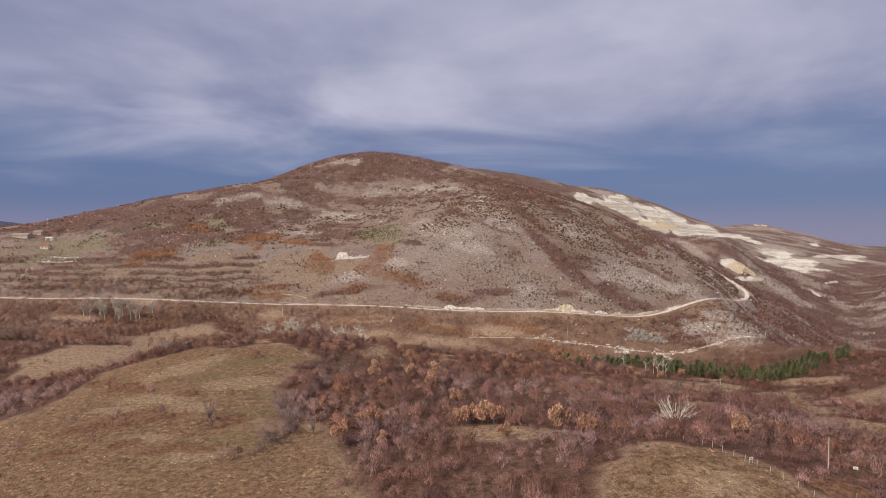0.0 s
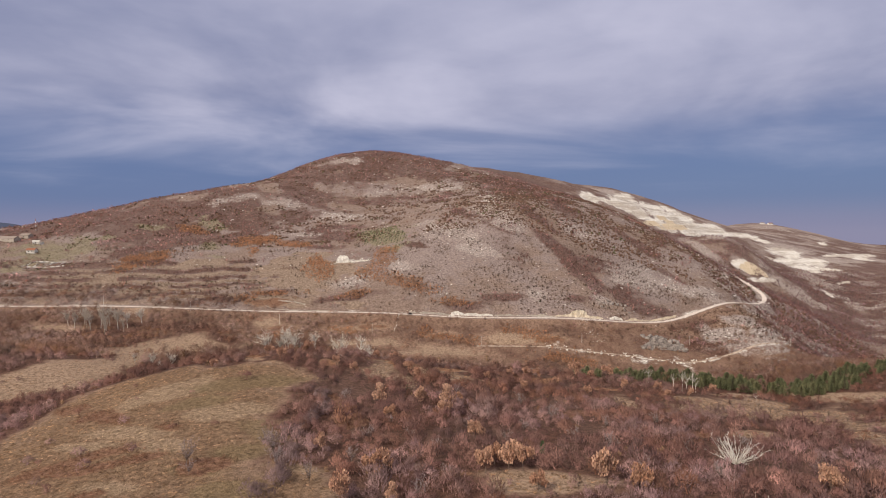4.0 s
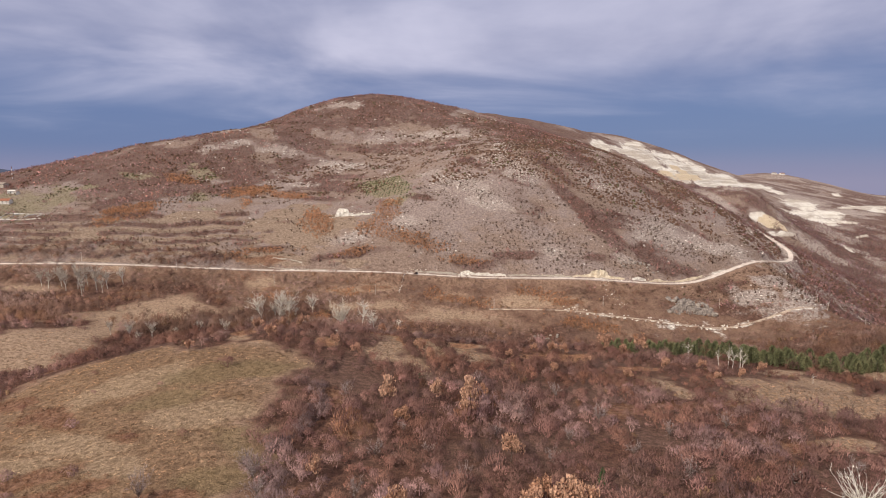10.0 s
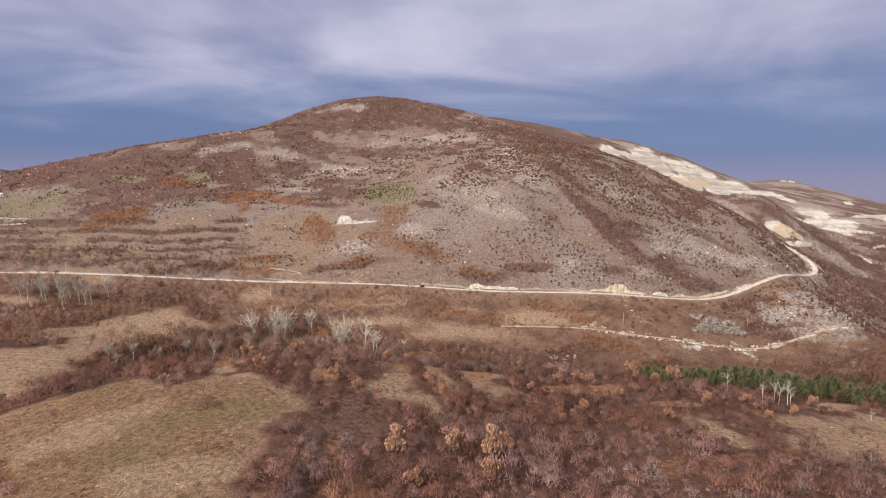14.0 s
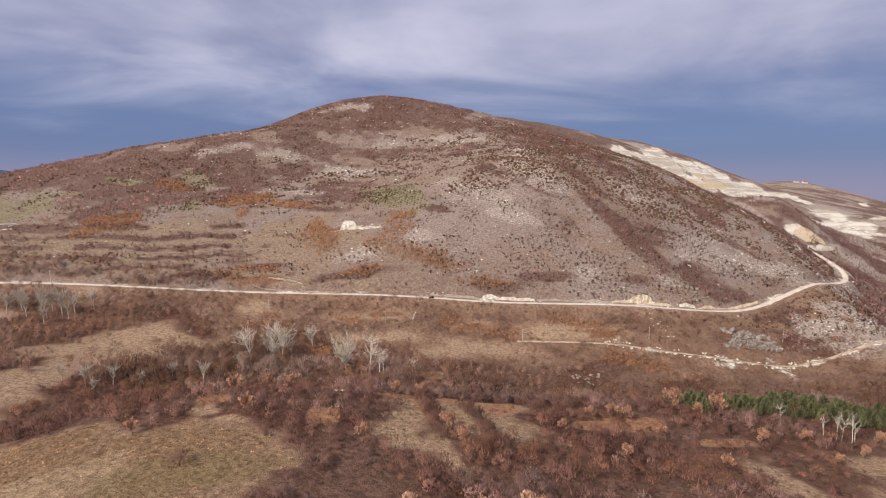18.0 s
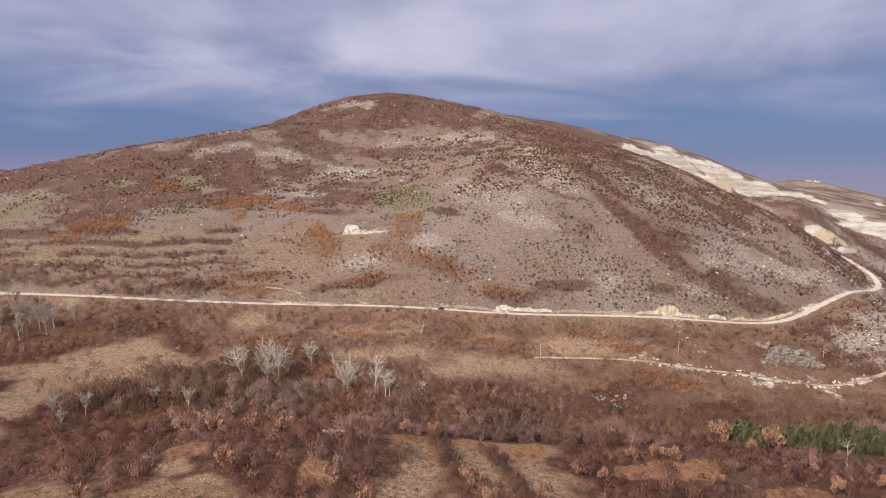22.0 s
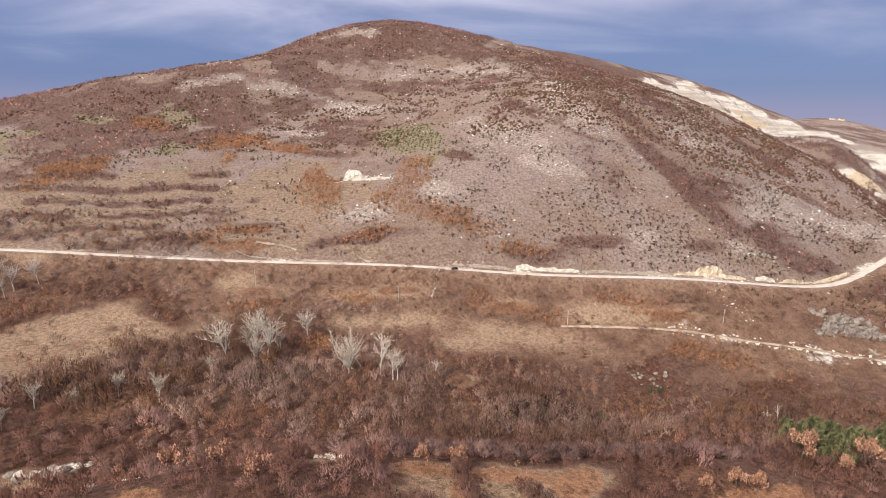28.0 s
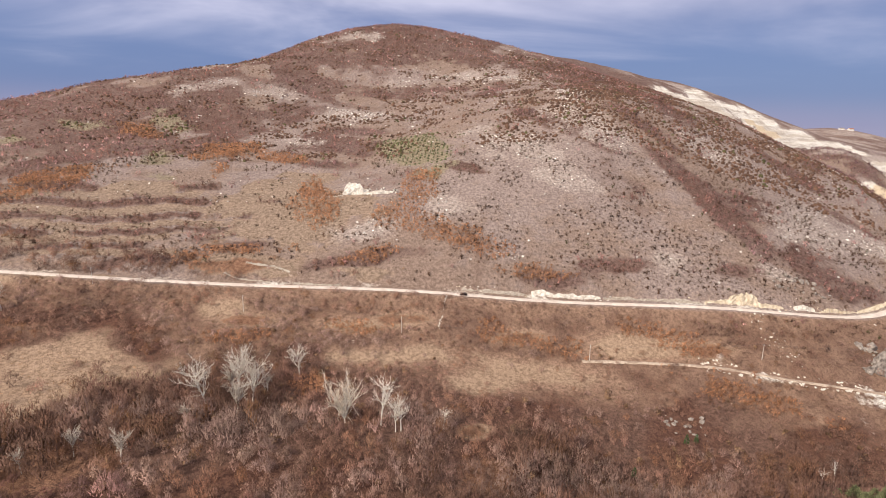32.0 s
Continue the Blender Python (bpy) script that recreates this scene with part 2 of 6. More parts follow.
M_TILE = mottled("red_roof_tiles", (0.25, 0.10, 0.06), (0.38, 0.18, 0.11), 2.0, 0.85)
M_STONE = mottled("dry_stone", (0.30, 0.25, 0.20), (0.55, 0.49, 0.42), 1.0, 0.95, bump=0.6)
M_SLATE = mottled("stone_roof", (0.22, 0.17, 0.14), (0.36, 0.30, 0.26), 1.2, 0.9)
M_SIGN = mottled("white_board", (0.72, 0.72, 0.70), (0.85, 0.85, 0.83), 3.0, 0.5)
M_DARK = mottled("dark_opening", (0.02, 0.018, 0.016), (0.04, 0.035, 0.03), 2.0, 0.8)
# the blue of distance haze is put straight into this base colour
M_HAZED_HILL = mottled("far_hill_painted_haze", (0.06, 0.075, 0.12), (0.075, 0.09, 0.14), 0.002, 1.0)

# ---------------------------------------------------------------- the lie of the land
SUMMITS = [  # middle, height, half widths, turn
    (-240, 1201, 85, 202, 125, -11),  # summit
    (-133, 1003, -15, 412, 201, 1),  # dome
    (-115, 1427, 204, 293, 427, 40),  # back shoulder
    (411, 2043, 230, 377, 363, 3),  # quarry ridge
    (1304, 2562, 97, 211, 329, -17),  # knob hill
    (823, 1329, -63, 239, 280, -7),  # quarry foot
    (-1426, 1190, 50, 481, 489, 1),  # far left
    (328, 1552, 46, 303, 120, -6),  # back
    (898, 1019, 30, 223, 243, -2),  # gorge head
    (221, 1124, 19, 141, 138, 2),  # back of the spur
    (651, 1055, -27, 152, 123, 12),  # hollow under the quarry
    (1487, 1706, -29, 416, 402, 1),  # open valley
    (578, 1250, 58, 62, 70, 0),  # quarry dome
]
FLANKS = [
    (-397, 967, 91, 173, 120, 20),  # left ridge
    (-680, 789, 65, 415, 194, -12),  # left plateau
    (87, 916, 22, 120, 340, -58),  # spur
    (74, 785, 56, 120, 147, 5),  # crest rocks
    (500, 696, -68, 226, 322, -33),  # gorge
    (1192, 812, 78, 165, 262, 10),  # opposite bank
    (321, 865, 22, 120, 120, 3),  # bend spur
    (295, 879, 17, 120, 120, -35),  # spur edge
    (640, 900, -34, 55, 420, -36),  # gorge bed
    (830, 850, 44, 95, 380, -36),  # right bank
]
VALLEY = [
    (131, 163, 39, 235, 127, 22),  # near plateau
    (62, 139, 9, 28, 28, 3),  # fence knoll
    (-82, 396, 19, 165, 63, 78),  # bank
    (-49, 418, -26, 181, 30, 22),  # valley
    (-230, 355, 18, 114, 52, -12),  # left gully
    (-26, 553, -6, 337, 40, 49),  # foot slope
    (-398, 523, -7, 174, 70, -17),  # hut terrace
    (-279, 460, -10, 191, 83, 0),  # terraces
    (289, 339, 36, 37, 253, -3),  # right slope
    (-7, 531, -38, 140, 61, 4),  # road bench
    (-18, 394, 5, 104, 28, 27),  # rim
    (42, 390, 2.4, 28, 13, 14),  # rim by the pines
    (48, 435, 11, 27, 12, 14),  # nose of the rim
]
LANDFORMS = SUMMITS + FLANKS + VALLEY
BASE = 24.1


def value_noise(x, y, seed):
    """Smooth noise from -1 to 1 on a unit lattice."""
    xi, yi = np.floor(x), np.floor(y)
    u, v = x - xi, y - yi
    u, v = u * u * u * (u * (6 * u - 15) + 10), v * v * v * (v * (6 * v - 15) + 10)

    def at(a, b):
        s = np.sin(a * 127.1 + b * 311.7 + seed * 74.7) * 43758.5453
        return (s - np.floor(s)) * 2 - 1

    return (at(xi, yi) * (1 - u) + at(xi + 1, yi) * u) * (1 - v) + (at(xi, yi + 1) * (1 - u) + at(xi + 1, yi + 1) * u) * v


def fbm(x, y, size, seed, octaves=4):
    total, gain, x, y = 0.0, 1.0, x / size, y / size
    for k in range(octaves):
        total = total + gain * value_noise(x, y, seed + k)
        x, y, gain = x * 2.03 + 1.7, y * 2.03 - 0.9, gain * 0.5
    return total / 1.9


def landform(x, y):
    h = np.full(np.shape(x), BASE, float)
    for cx, cy, up, sx, sy, turn in LANDFORMS:
        c, s = math.cos(radians(turn)), math.sin(radians(turn))
        dx, dy = x - cx, y - cy
        h = h + up * np.exp(-0.5 * (((dx * c + dy * s) / sx) ** 2 + ((dy * c - dx * s) / sy) ** 2))
    return h


def step(v, low, high):
    t = np.clip((v - low) / (high - low), 0, 1)
    return t * t * (3 - 2 * t)


def ragged_noise(x, y):
    """Noise at three sizes, that frays the edges of what grows on the land."""
    return fbm(x, y, 58.0, 91, 4) + 0.8 * fbm(x, y, 17.0, 55, 3) + 0.5 * fbm(x, y, 6.0, 58, 2)


def patch(x, y, spots, soft=1.0, warp=0.45):
    """How far each place lies within the listed ellipses (middle, half widths, turn), 0 to 1, with frayed edges."""
    m = np.full(np.shape(x), 9.0)
    for cx, cy, rx, ry, turn in spots:
        c, s = math.cos(radians(turn)), math.sin(radians(turn))
        dx, dy = x - cx, y - cy
        m = np.minimum(m, np.hypot((dx * c + dy * s) / rx, (dy * c - dx * s) / ry))
    return 1 - step(m + warp * ragged_noise(x, y), 1 - soft, 1 + soft)


def spline(points, every):
    """A smooth line through the points, cut into even steps."""
    p = np.array(points, float)
    p = np.concatenate([[2 * p[0] - p[1]], p, [2 * p[-1] - p[-2]]])
    out = []
    for a, b, c, d in zip(p, p[1:], p[2:], p[3:]):
        for t in np.linspace(0, 1, 24, endpoint=False):
            out.append(0.5 * (2 * b + (c - a) * t + (2 * a - 5 * b + 4 * c - d) * t * t + (3 * b - a - 3 * c + d) * t**3))
    out = np.array(out + [p[-2]])
    run = np.concatenate([[0], np.cumsum(np.hypot(*np.diff(out, axis=0).T[:2]))])
    s = np.arange(0, run[-1], every)
    return np.stack([np.interp(s, run, out[:, k]) for k in range(out.shape[1])], 1)


ROAD = spline([(-760, 545), (-600, 541), (-437, 542), (-330, 551), (-261, 556), (-199, 563), (-136, 570), (-49, 577), (33, 584), (114, 588.5),
               (160, 593.5), (200, 606), (249, 641), (314, 694), (380, 764), (404, 800), (411, 826), (404, 850), (388, 874)], 3.0)
TRACK = spline([(14, 546), (49, 548), (84, 548.5), (118, 545), (160, 544), (200, 543), (240, 555), (292, 572), (338, 582), (380, 606)], 2.5)


def level_along(line, window):
    z = landform(line[:, 0], line[:, 1])
    pad = np.pad(z, window, mode="edge")
    return np.convolve(pad, np.ones(2 * window + 1) / (2 * window + 1), "valid")


ROAD_Z, TRACK_Z = level_along(ROAD, 9), level_along(TRACK, 5)


def nearest(line, level, x, y):
    """Distance to a line, its level there, and the side (left of the way is positive)."""
    far, z, side = np.full(x.shape, 1e3), np.zeros(x.shape), np.zeros(x.shape)
    lo, hi = line.min(0) - 40, line.max(0) + 40
    near = np.where((x > lo[0]) & (x < hi[0]) & (y > lo[1]) & (y < hi[1]))[0]
    way = np.gradient(line, axis=0)
    for part in np.array_split(near, max(1, len(near) // 4000)):
        dx, dy = x[part, None] - line[None, :, 0], y[part, None] - line[None, :, 1]
        d = np.hypot(dx, dy)
        k = d.argmin(1)
        r = np.arange(len(part))
        far[part], z[part] = d[r, k], level[k]
        side[part] = way[k, 0] * dy[r, k] - way[k, 1] * dx[r, k]
    return far, z, side


# covers, as ellipses on the plan: those of the hill first
HILL_WOODS = [
    (-148, 1112, 112, 48, 14), (-20, 1106, 96, 33, 15), (117, 1122, 150, 60, 78), (-259, 1077, 42, 38, 63), (-358, 869, 74, 50, 46),
    (-418, 842, 62, 53, 11), (-487, 794, 39, 34, -63), (-286, 839, 48, 28, -41), (-357, 740, 62, 36, 88), (-374, 704, 52, 27, 97),
    (-389, 640, 23, 21, -42), (-325, 651, 24, 14, -44), (-294, 765, 44, 22, 51), (-234, 865, 72, 13, 71), (-165, 782, 60, 24, -41),
    (-157, 723, 32, 13, -12), (-138, 965, 86, 15, 11), (-189, 1053, 88, 17, 13), (-200, 1195, 200, 80, 0), (163, 1273, 150, 90, -10),
]
HILL_WOODS += [
    (117, 697, 37, 11, -62), (140, 654, 30, 13, -52), (172, 634, 27, 16, -11), (199, 625, 26, 8, 20), (126, 1030, 120, 26, 92),
    (146, 898, 120, 20, 90), (-22, 970, 50, 22, 61), (16, 773, 46, 8, -63), (48, 734, 24, 10, -54), (94, 801, 47, 13, -68), (-150, 827, 48, 12, -23), (-334, 574, 21, 12, 2), (-332, 610, 20, 4, 2), (-225, 577, 25, 6, 9), (-109, 594, 33, 6, 14),
    (163, 693, 18, 10, -49),
]
HILL_WOODS += [
    (245, 793, 38, 11, -60), (257, 717, 28, 8, -68), (-49, 688, 18, 5, -31), (-400, 600, 50, 9, 8), (-420, 640, 36, 11, 15), (-212, 602, 12, 8, 24),
    (-440, 612, 40, 10, 10), (-300, 588, 30, 6, 10), (-464, 829, 51, 28, 32), (-540, 860, 70, 50, 10), (-600, 760, 60, 30, 20),
    (-520, 640, 60, 14, 10), (-289, 622, 21, 4, 20), (-243, 629, 17, 4, 16), (300, 985, 60, 20, 80), (330, 900, 24, 50, -20), (290, 860, 10, 36, -25),
    (372, 842, 14, 50, -28), (41, 609, 25, 5, 7), (112, 615, 27, 6, 13), (173, 647, 36, 10, 32), (8, 597, 22, 4, 7), (153, 686, 38, 9, 31),
]
# below the road
THICKET = [
    (-320, 569, 13, 10, 36), (-120, 590, 24, 6, 12), (-245, 572, 26, 6, 26), (-262, 602, 20, 5, 10), (-350, 576, 36, 6, 8), (-180, 600, 18, 5, 8),
    (-128, 456, 35, 27, -50), (-187, 495, 34, 14, -50), (-228, 524, 30, 11, -1), (-271, 521, 19, 8, 4), (-83, 464, 26, 20, 64),
    (-19, 489, 27, 15, 57), (-162, 427, 28, 19, -3), (-183, 403, 23, 8, 16), (-123, 520, 16, 13, -27), (-273, 488, 31, 14, -45),
    (125, 514, 23, 6, 7), (62, 514, 22, 11, 26), (237, 571, 30, 11, 4),
]
REDSCRUB = [
    (-66, 619, 32, 8, -12), (-35, 609, 14, 9, -16), (-158, 667, 36, 11, -74), (-144, 645, 18, 8, -72), (-84, 660, 26, 9, 94), (-91, 641, 18, 7, 32),
    (-349, 675, 39, 18, 58), (-253, 758, 29, 15, 59), (-199, 742, 25, 11, -27), (-5, 598, 28, 4, 6), (-188, 594, 27, 5, 7), (-354, 799, 20, 12, -49),
    (-208, 584, 11, 9, -7), (-102, 597, 19, 5, 16), (-244, 707, 22, 8, -66), (-158, 527, 17, 6, 18), (-101, 545, 19, 6, 11), (-15, 555, 27, 7, -4),
    (69, 563, 20, 6, -15),
]
REDSCRUB += [(-115, 496, 11, 9, 14), (106, 528, 38, 10, -20)]
SCREE = [
    (-60, 1027, 62, 24, 1), (-148, 998, 31, 17, 38), (48, 845, 110, 22, 86), (55, 768, 49, 19, -75), (-10, 728, 57, 22, -54), (15, 678, 32, 13, -11),
    (-217, 1116, 38, 17, 9), (-332, 912, 50, 18, 40), (-276, 918, 33, 18, 17), (-176, 896, 47, 24, 0), (-6, 1026, 31, 18, 3), (82, 616, 15, 10, 30),
    (146, 621, 15, 8, 13), (-113, 618, 22, 11, 15), (-65, 643, 18, 12, -25), (-210, 800, 24, 12, -15), (158, 786, 47, 30, -77),
]
SCREE += [(286, 687, 60, 26, -22), (373, 714, 85, 46, -27), (354, 658, 80, 21, 50), (335, 689, 60, 15, 51), (200, 690, 22, 40, -30)]
MEADOW = [
    (-97, 747, 55, 27, -67), (-337, 814, 26, 13, -36), (-305, 723, 27, 16, -52), (-274, 683, 12, 8, -20), (-444, 737, 34, 16, 23),
    (-445, 702, 24, 10, -17), (-408, 785, 21, 12, 6), (-464, 686, 60, 40, 33), (-457, 657, 36, 30, 35),
]
TAN = [
    (-270, 620, 95, 44, 15), (-165, 630, 50, 32, 8), (-385, 605, 70, 38, 18),
    (-283, 658, 39, 14, 11), (-258, 622, 40, 10, 3), (-271, 599, 42, 8, 8), (-267, 580, 55, 9, 7), (-177, 584, 29, 7, 3), (-179, 673, 37, 22, -18),
    (-186, 637, 27, 14, -9), (-346, 608, 26, 8, 19), (-166, 696, 31, 15, -17), (-319, 561, 32, 3, 6), (-351, 632, 24, 8, 40), (-240, 640, 40, 14, 8),
    (-108, 585, 23, 3, 1), (-400, 620, 50, 20, 15),
]
TAN += [
    (-237, 476, 34, 21, 41), (-236, 447, 20, 16, 99), (-78, 530, 37, 8, 13), (-37, 521, 21, 12, 27), (-101, 547, 24, 5, 9), (-104, 524, 20, 7, 13),
    (45, 558, 25, 6, 4), (-172, 547, 10, 6, 7), (-273, 553, 49, 8, 14), (-16, 533, 35, 9, -2), (-240, 366, 24, 16, 35),
    (159, 328, 53, 45, -30), (79, 321, 20, 8, -81), (170, 394, 34, 7, 34), (-44, 315, 12, 6, -27), (-29, 308, 18, 5, -69), (106, 251, 12, 5, 25),
    (149, 213, 14, 16, -34), (16, 189, 24, 14, -6), (53, 149, 12, 8, 0),
]
TAN += [(-215, 477, 50, 15, 34), (-227, 434, 44, 15, 73), (-245, 378, 24, 11, 66), (-249, 479, 46, 14, 57), (-256, 365, 28, 13, 86), (-342, 508, 25, 7, 3), (-216, 499, 18, 7, 13)]
TAN += [(-172, 379, 14, 9, 40), (-74, 358, 6, 5, 0), (232, 387, 36, 8, -73), (160, 259, 24, 14, 53), (179, 369, 21, 14, -79), (182, 338, 48, 13, 35), (-166, 377, 16, 5, 25), (-30, 350, 30, 20, -8), (-14, 366, 16, 9, 30), (-43, 333, 13, 8, 84), (-19, 344, 15, 7, 76), (-28, 348, 13, 8, 55), (-96, 312, 5, 4, -16), (-107, 317, 7, 3, -7)]
SOIL = [
    (-31, 361, 20, 5, 22), (-50, 358, 11, 6, 13), (-9, 367, 10, 6, 60), (-70, 322, 7, 5, -60), (-109, 328, 9, 6, 89), (25, 363, 11, 4, 30),
    (48, 373, 14, 6, 27), (76, 361, 14, 4, 18), (-39, 343, 13, 3, -73), (-40, 473, 9, 5, 40), (-159, 541, 17, 5, 8), (-81, 555, 18, 4, 10),
    (-16, 557, 15, 5, 13), (84, 559, 22, 5, 5), (-185, 580, 21, 6, 9), (-147, 566, 10, 5, 11),
]
GRASS = [
    (-150, 185, 50, 55, 20), (-110, 213, 44, 48, 28), (-120, 281, 48, 24, 20), (-122, 255, 48, 40, 28), (-150, 285, 36, 24, 20),
    (-90, 150, 60, 50, 0), (56, 129, 22, 24, -23), (72, 117, 18, 14, -30),
]
# tints of the grassy knoll: bleached straw, olive turf, brown bracken
STRAWS = [(-93, 250, 17, 8, 10), (-129, 275, 21, 9, 49), (-124, 234, 18, 6, -15), (-102, 218, 8, 5, -23), (-47, 202, 8, 4, 0), (-132, 223, 12, 4, -19), (-106, 190, 14, 5, -10), (-78, 172, 12, 6, 5), (60, 126, 12, 8, -20)]
TURFS = [(-95, 284, 19, 9, 17), (-72, 232, 13, 8, -35), (-73, 212, 10, 7, -13), (-58, 251, 6, 5, -63), (-85, 199, 9, 4, -7), (-70, 185, 10, 6, 10), (-110, 260, 12, 6, 20)]
BROWNS = [(-143, 253, 25, 4, -35), (-117, 203, 12, 5, 9), (-82, 201, 8, 5, 32), (-58, 207, 6, 3, -1), (-171, 271, 14, 5, -28), (-56, 266, 7, 6, -83), (-111, 236, 7, 3, -17), (-92, 178, 12, 4, 15), (-126, 179, 13, 5, 9), (-132, 206, 17, 8, 33), (-106, 208, 9, 5, 15), (-79, 176, 7, 3, -6), (-109, 184, 8, 4, 28)]
FERN = [
    (-151, 256, 9, 6, 30), (-117, 203, 14, 6, 20), (-82, 203, 10, 5, 10), (-177, 308, 10, 5, 20), (60, 335, 10, 7, 0), (86, 246, 12, 5, -15),
    (-45, 247, 11, 8, 93), (47, 278, 16, 7, 40), (61, 332, 15, 8, 56), (89, 245, 10, 5, 26), (-6, 198, 8, 3, -1), (84, 297, 22, 7, 23),
    (37, 376, 20, 9, -25), (90, 133, 9, 8, 0), (-181, 419, 17, 12, -25), (-167, 431, 12, 8, -22), (-37, 447, 15, 9, 46),
]
PALE = [
    (324, 1442, 60, 24, 75), (498, 1754, 110, 35, 72), (506, 1573, 90, 45, 65), (604, 1637, 110, 48, 64), (588, 1490, 80, 30, 57), (442, 1581, 39, 95, -18),
    (749, 1722, 112, 34, 62), (844, 1767, 120, 24, 41), (923, 1668, 95, 40, 45), (890, 1542, 100, 46, 37), (940, 1509, 45, 14, 19), (556, 1683, 50, 130, -20),
    (1246, 1838, 150, 22, 43), (548, 1157, 24, 18, 56), (577, 1130, 46, 6, 33), (884, 1364, 50, 6, 41), (616, 1712, 50, 150, -22), (647, 1661, 40, 140, -23),
]
PALE += [(385, 1465, 46, 34, 20), (960, 1600, 70, 30, 40), (905, 1775, 40, 26, 20), (1100, 1740, 60, 16, 40), (440, 1480, 42, 60, -20), (495, 1432, 38, 45, -25), (540, 1530, 48, 70, -22), (480, 1625, 46, 80, -18), (640, 1600, 60, 80, -25), (655, 1690, 60, 60, -25)]
PALE += [(1281, 2071, 60, 13, 57), (1185, 1777, 50, 60, -36), (760, 1225, 6, 40, -20), (690, 1655, 43, 109, -25), (813, 1508, 25, 34, -31), (860, 1492, 44, 46, -32)]
OCHRE = [(542, 1477, 80, 17, 50), (563, 1152, 22, 15, 38), (468, 1422, 36, 11, 49), (582, 1160, 17, 12, -30), (530, 1510, 24, 26, -21)]
GREYBANK = [
    (976, 1739, 120, 60, 37), (634, 1134, 63, 30, -73), (494, 1200, 74, 18, -79), (1034, 1655, 114, 42, 30), (813, 1361, 81, 36, 72),
    (258, 594, 21, 12, 14), (470, 1790, 55, 90, -10), (910, 1590, 69, 94, -32), (299, 627, 18, 30, -32), (303, 599, 18, 53, -34), (272, 625, 12, 13, -30), (700, 1560, 60, 90, -24),
]
# dark woods round the quarry and down the gorge
GORGE_WOODS = [
    (558, 1432, 60, 14, 75), (509, 1137, 65, 14, -72), (551, 1205, 57, 17, -42), (770, 1442, 120, 20, 55), (595, 991, 130, 46, 61), (668, 1030, 160, 40, 54),
    (1212, 2252, 154, 90, 19), (1044, 1720, 68, 30, 28), (430, 900, 60, 30, 50), (460, 820, 50, 60, -30), (247, 615, 44, 8, 25), (480, 1010, 40, 90, -30),
]
TRACKSIDE = [(90, 554, 5, 3, -3), (111, 549, 12, 3, -2), (139, 547, 15, 3, 8), (171, 547, 18, 3, 6), (195, 549, 11, 4, 10), (198, 531, 12, 2, 80), (160, 536, 6, 3, 31), (144, 517, 10, 2, 85),
       (173, 537, 7, 3, 15)]
PLOT = [(-97, 747, 50, 27, -67)]   # the planted plot
PIT = [(-171, 384, 9, 4, 40), (-74, 361, 4, 2.5, 0), (-127, 665, 8, 4, 0), (-108, 666, 9, 3, 0)]
STREAKS = [(98, 541, 3, 8, 10), (150, 537, 5, 9, 20), (196, 536, 4, 12, 35), (88, 552, 6, 5, 0)]
TERRACED = [(-265, 625, 80, 48, 20), (-400, 615, 110, 55, 20)]


def quarry_mask(x, y):
    return patch(x, y, PALE, 0.35, 0.3)


def terrace_run(x, y):
    """The terraces follow the contours."""
    return landform(x, y) / 6.0 + fbm(x, y, 70.0, 21, 3) * 0.6


def height(x, y):
    x, y = np.asarray(x, float), np.asarray(y, float)
    shape = x.shape
    x, y = x.ravel(), y.ravel()
    h = landform(x, y)
    rough = step(y, 560, 760)
    h = h + fbm(x, y, 75.0, 3, 5) * (0.9 + 2.6 * rough) + fbm(x, y, 14.0, 8, 4) * (0.35 + 0.5 * rough)
    # field terraces on the slope above the road
    t = patch(x, y, TERRACED, 0.5, 0.2)
    run = terrace_run(x, y)
    h = h + t * 4.2 * (step(run - np.floor(run), 0.55, 0.95) - (run - np.floor(run)))
    # quarry benches
    q = quarry_mask(x, y)
    lift = h / 12.0 + 0.25 * fbm(x, y, 120.0, 27, 2)
    h = h * (1 - q) + q * (h + 12.0 * (0.8 * (step(lift - np.floor(lift), 0.4, 0.95) - (lift - np.floor(lift)))))
    # benches for the road and the track
    for line, level, half, blend in ((ROAD, ROAD_Z, 5.0, 9.0), (TRACK, TRACK_Z, 2.6, 6.0)):
        d, z, side = nearest(line, level, x, y)
        w = 1 - step(d, half, half + blend)
        h = h * (1 - w) + (z - 0.12) * w
    # the land falls away to a plain far off
    far = step(np.hypot(x, y - 800), 2600, 4300)
    h = h * (1 - far) + far * (-70 + 20 * fbm(x, y, 700.0, 17, 3))
    return h.reshape(shape)


def hedge_rows(x, y):
    """Hedges grow on the steps between the terraces."""
    run = terrace_run(x, y)
    run = run - np.floor(run)
    line = step(run, 0.62, 0.7) * (1 - step(run, 0.9, 0.98))
    return line * step(patch(x, y, TERRACED, 0.5, 0.2), 0.3, 0.6) * step(fbm(x, y, 30.0, 29, 3), -0.5, -0.1)


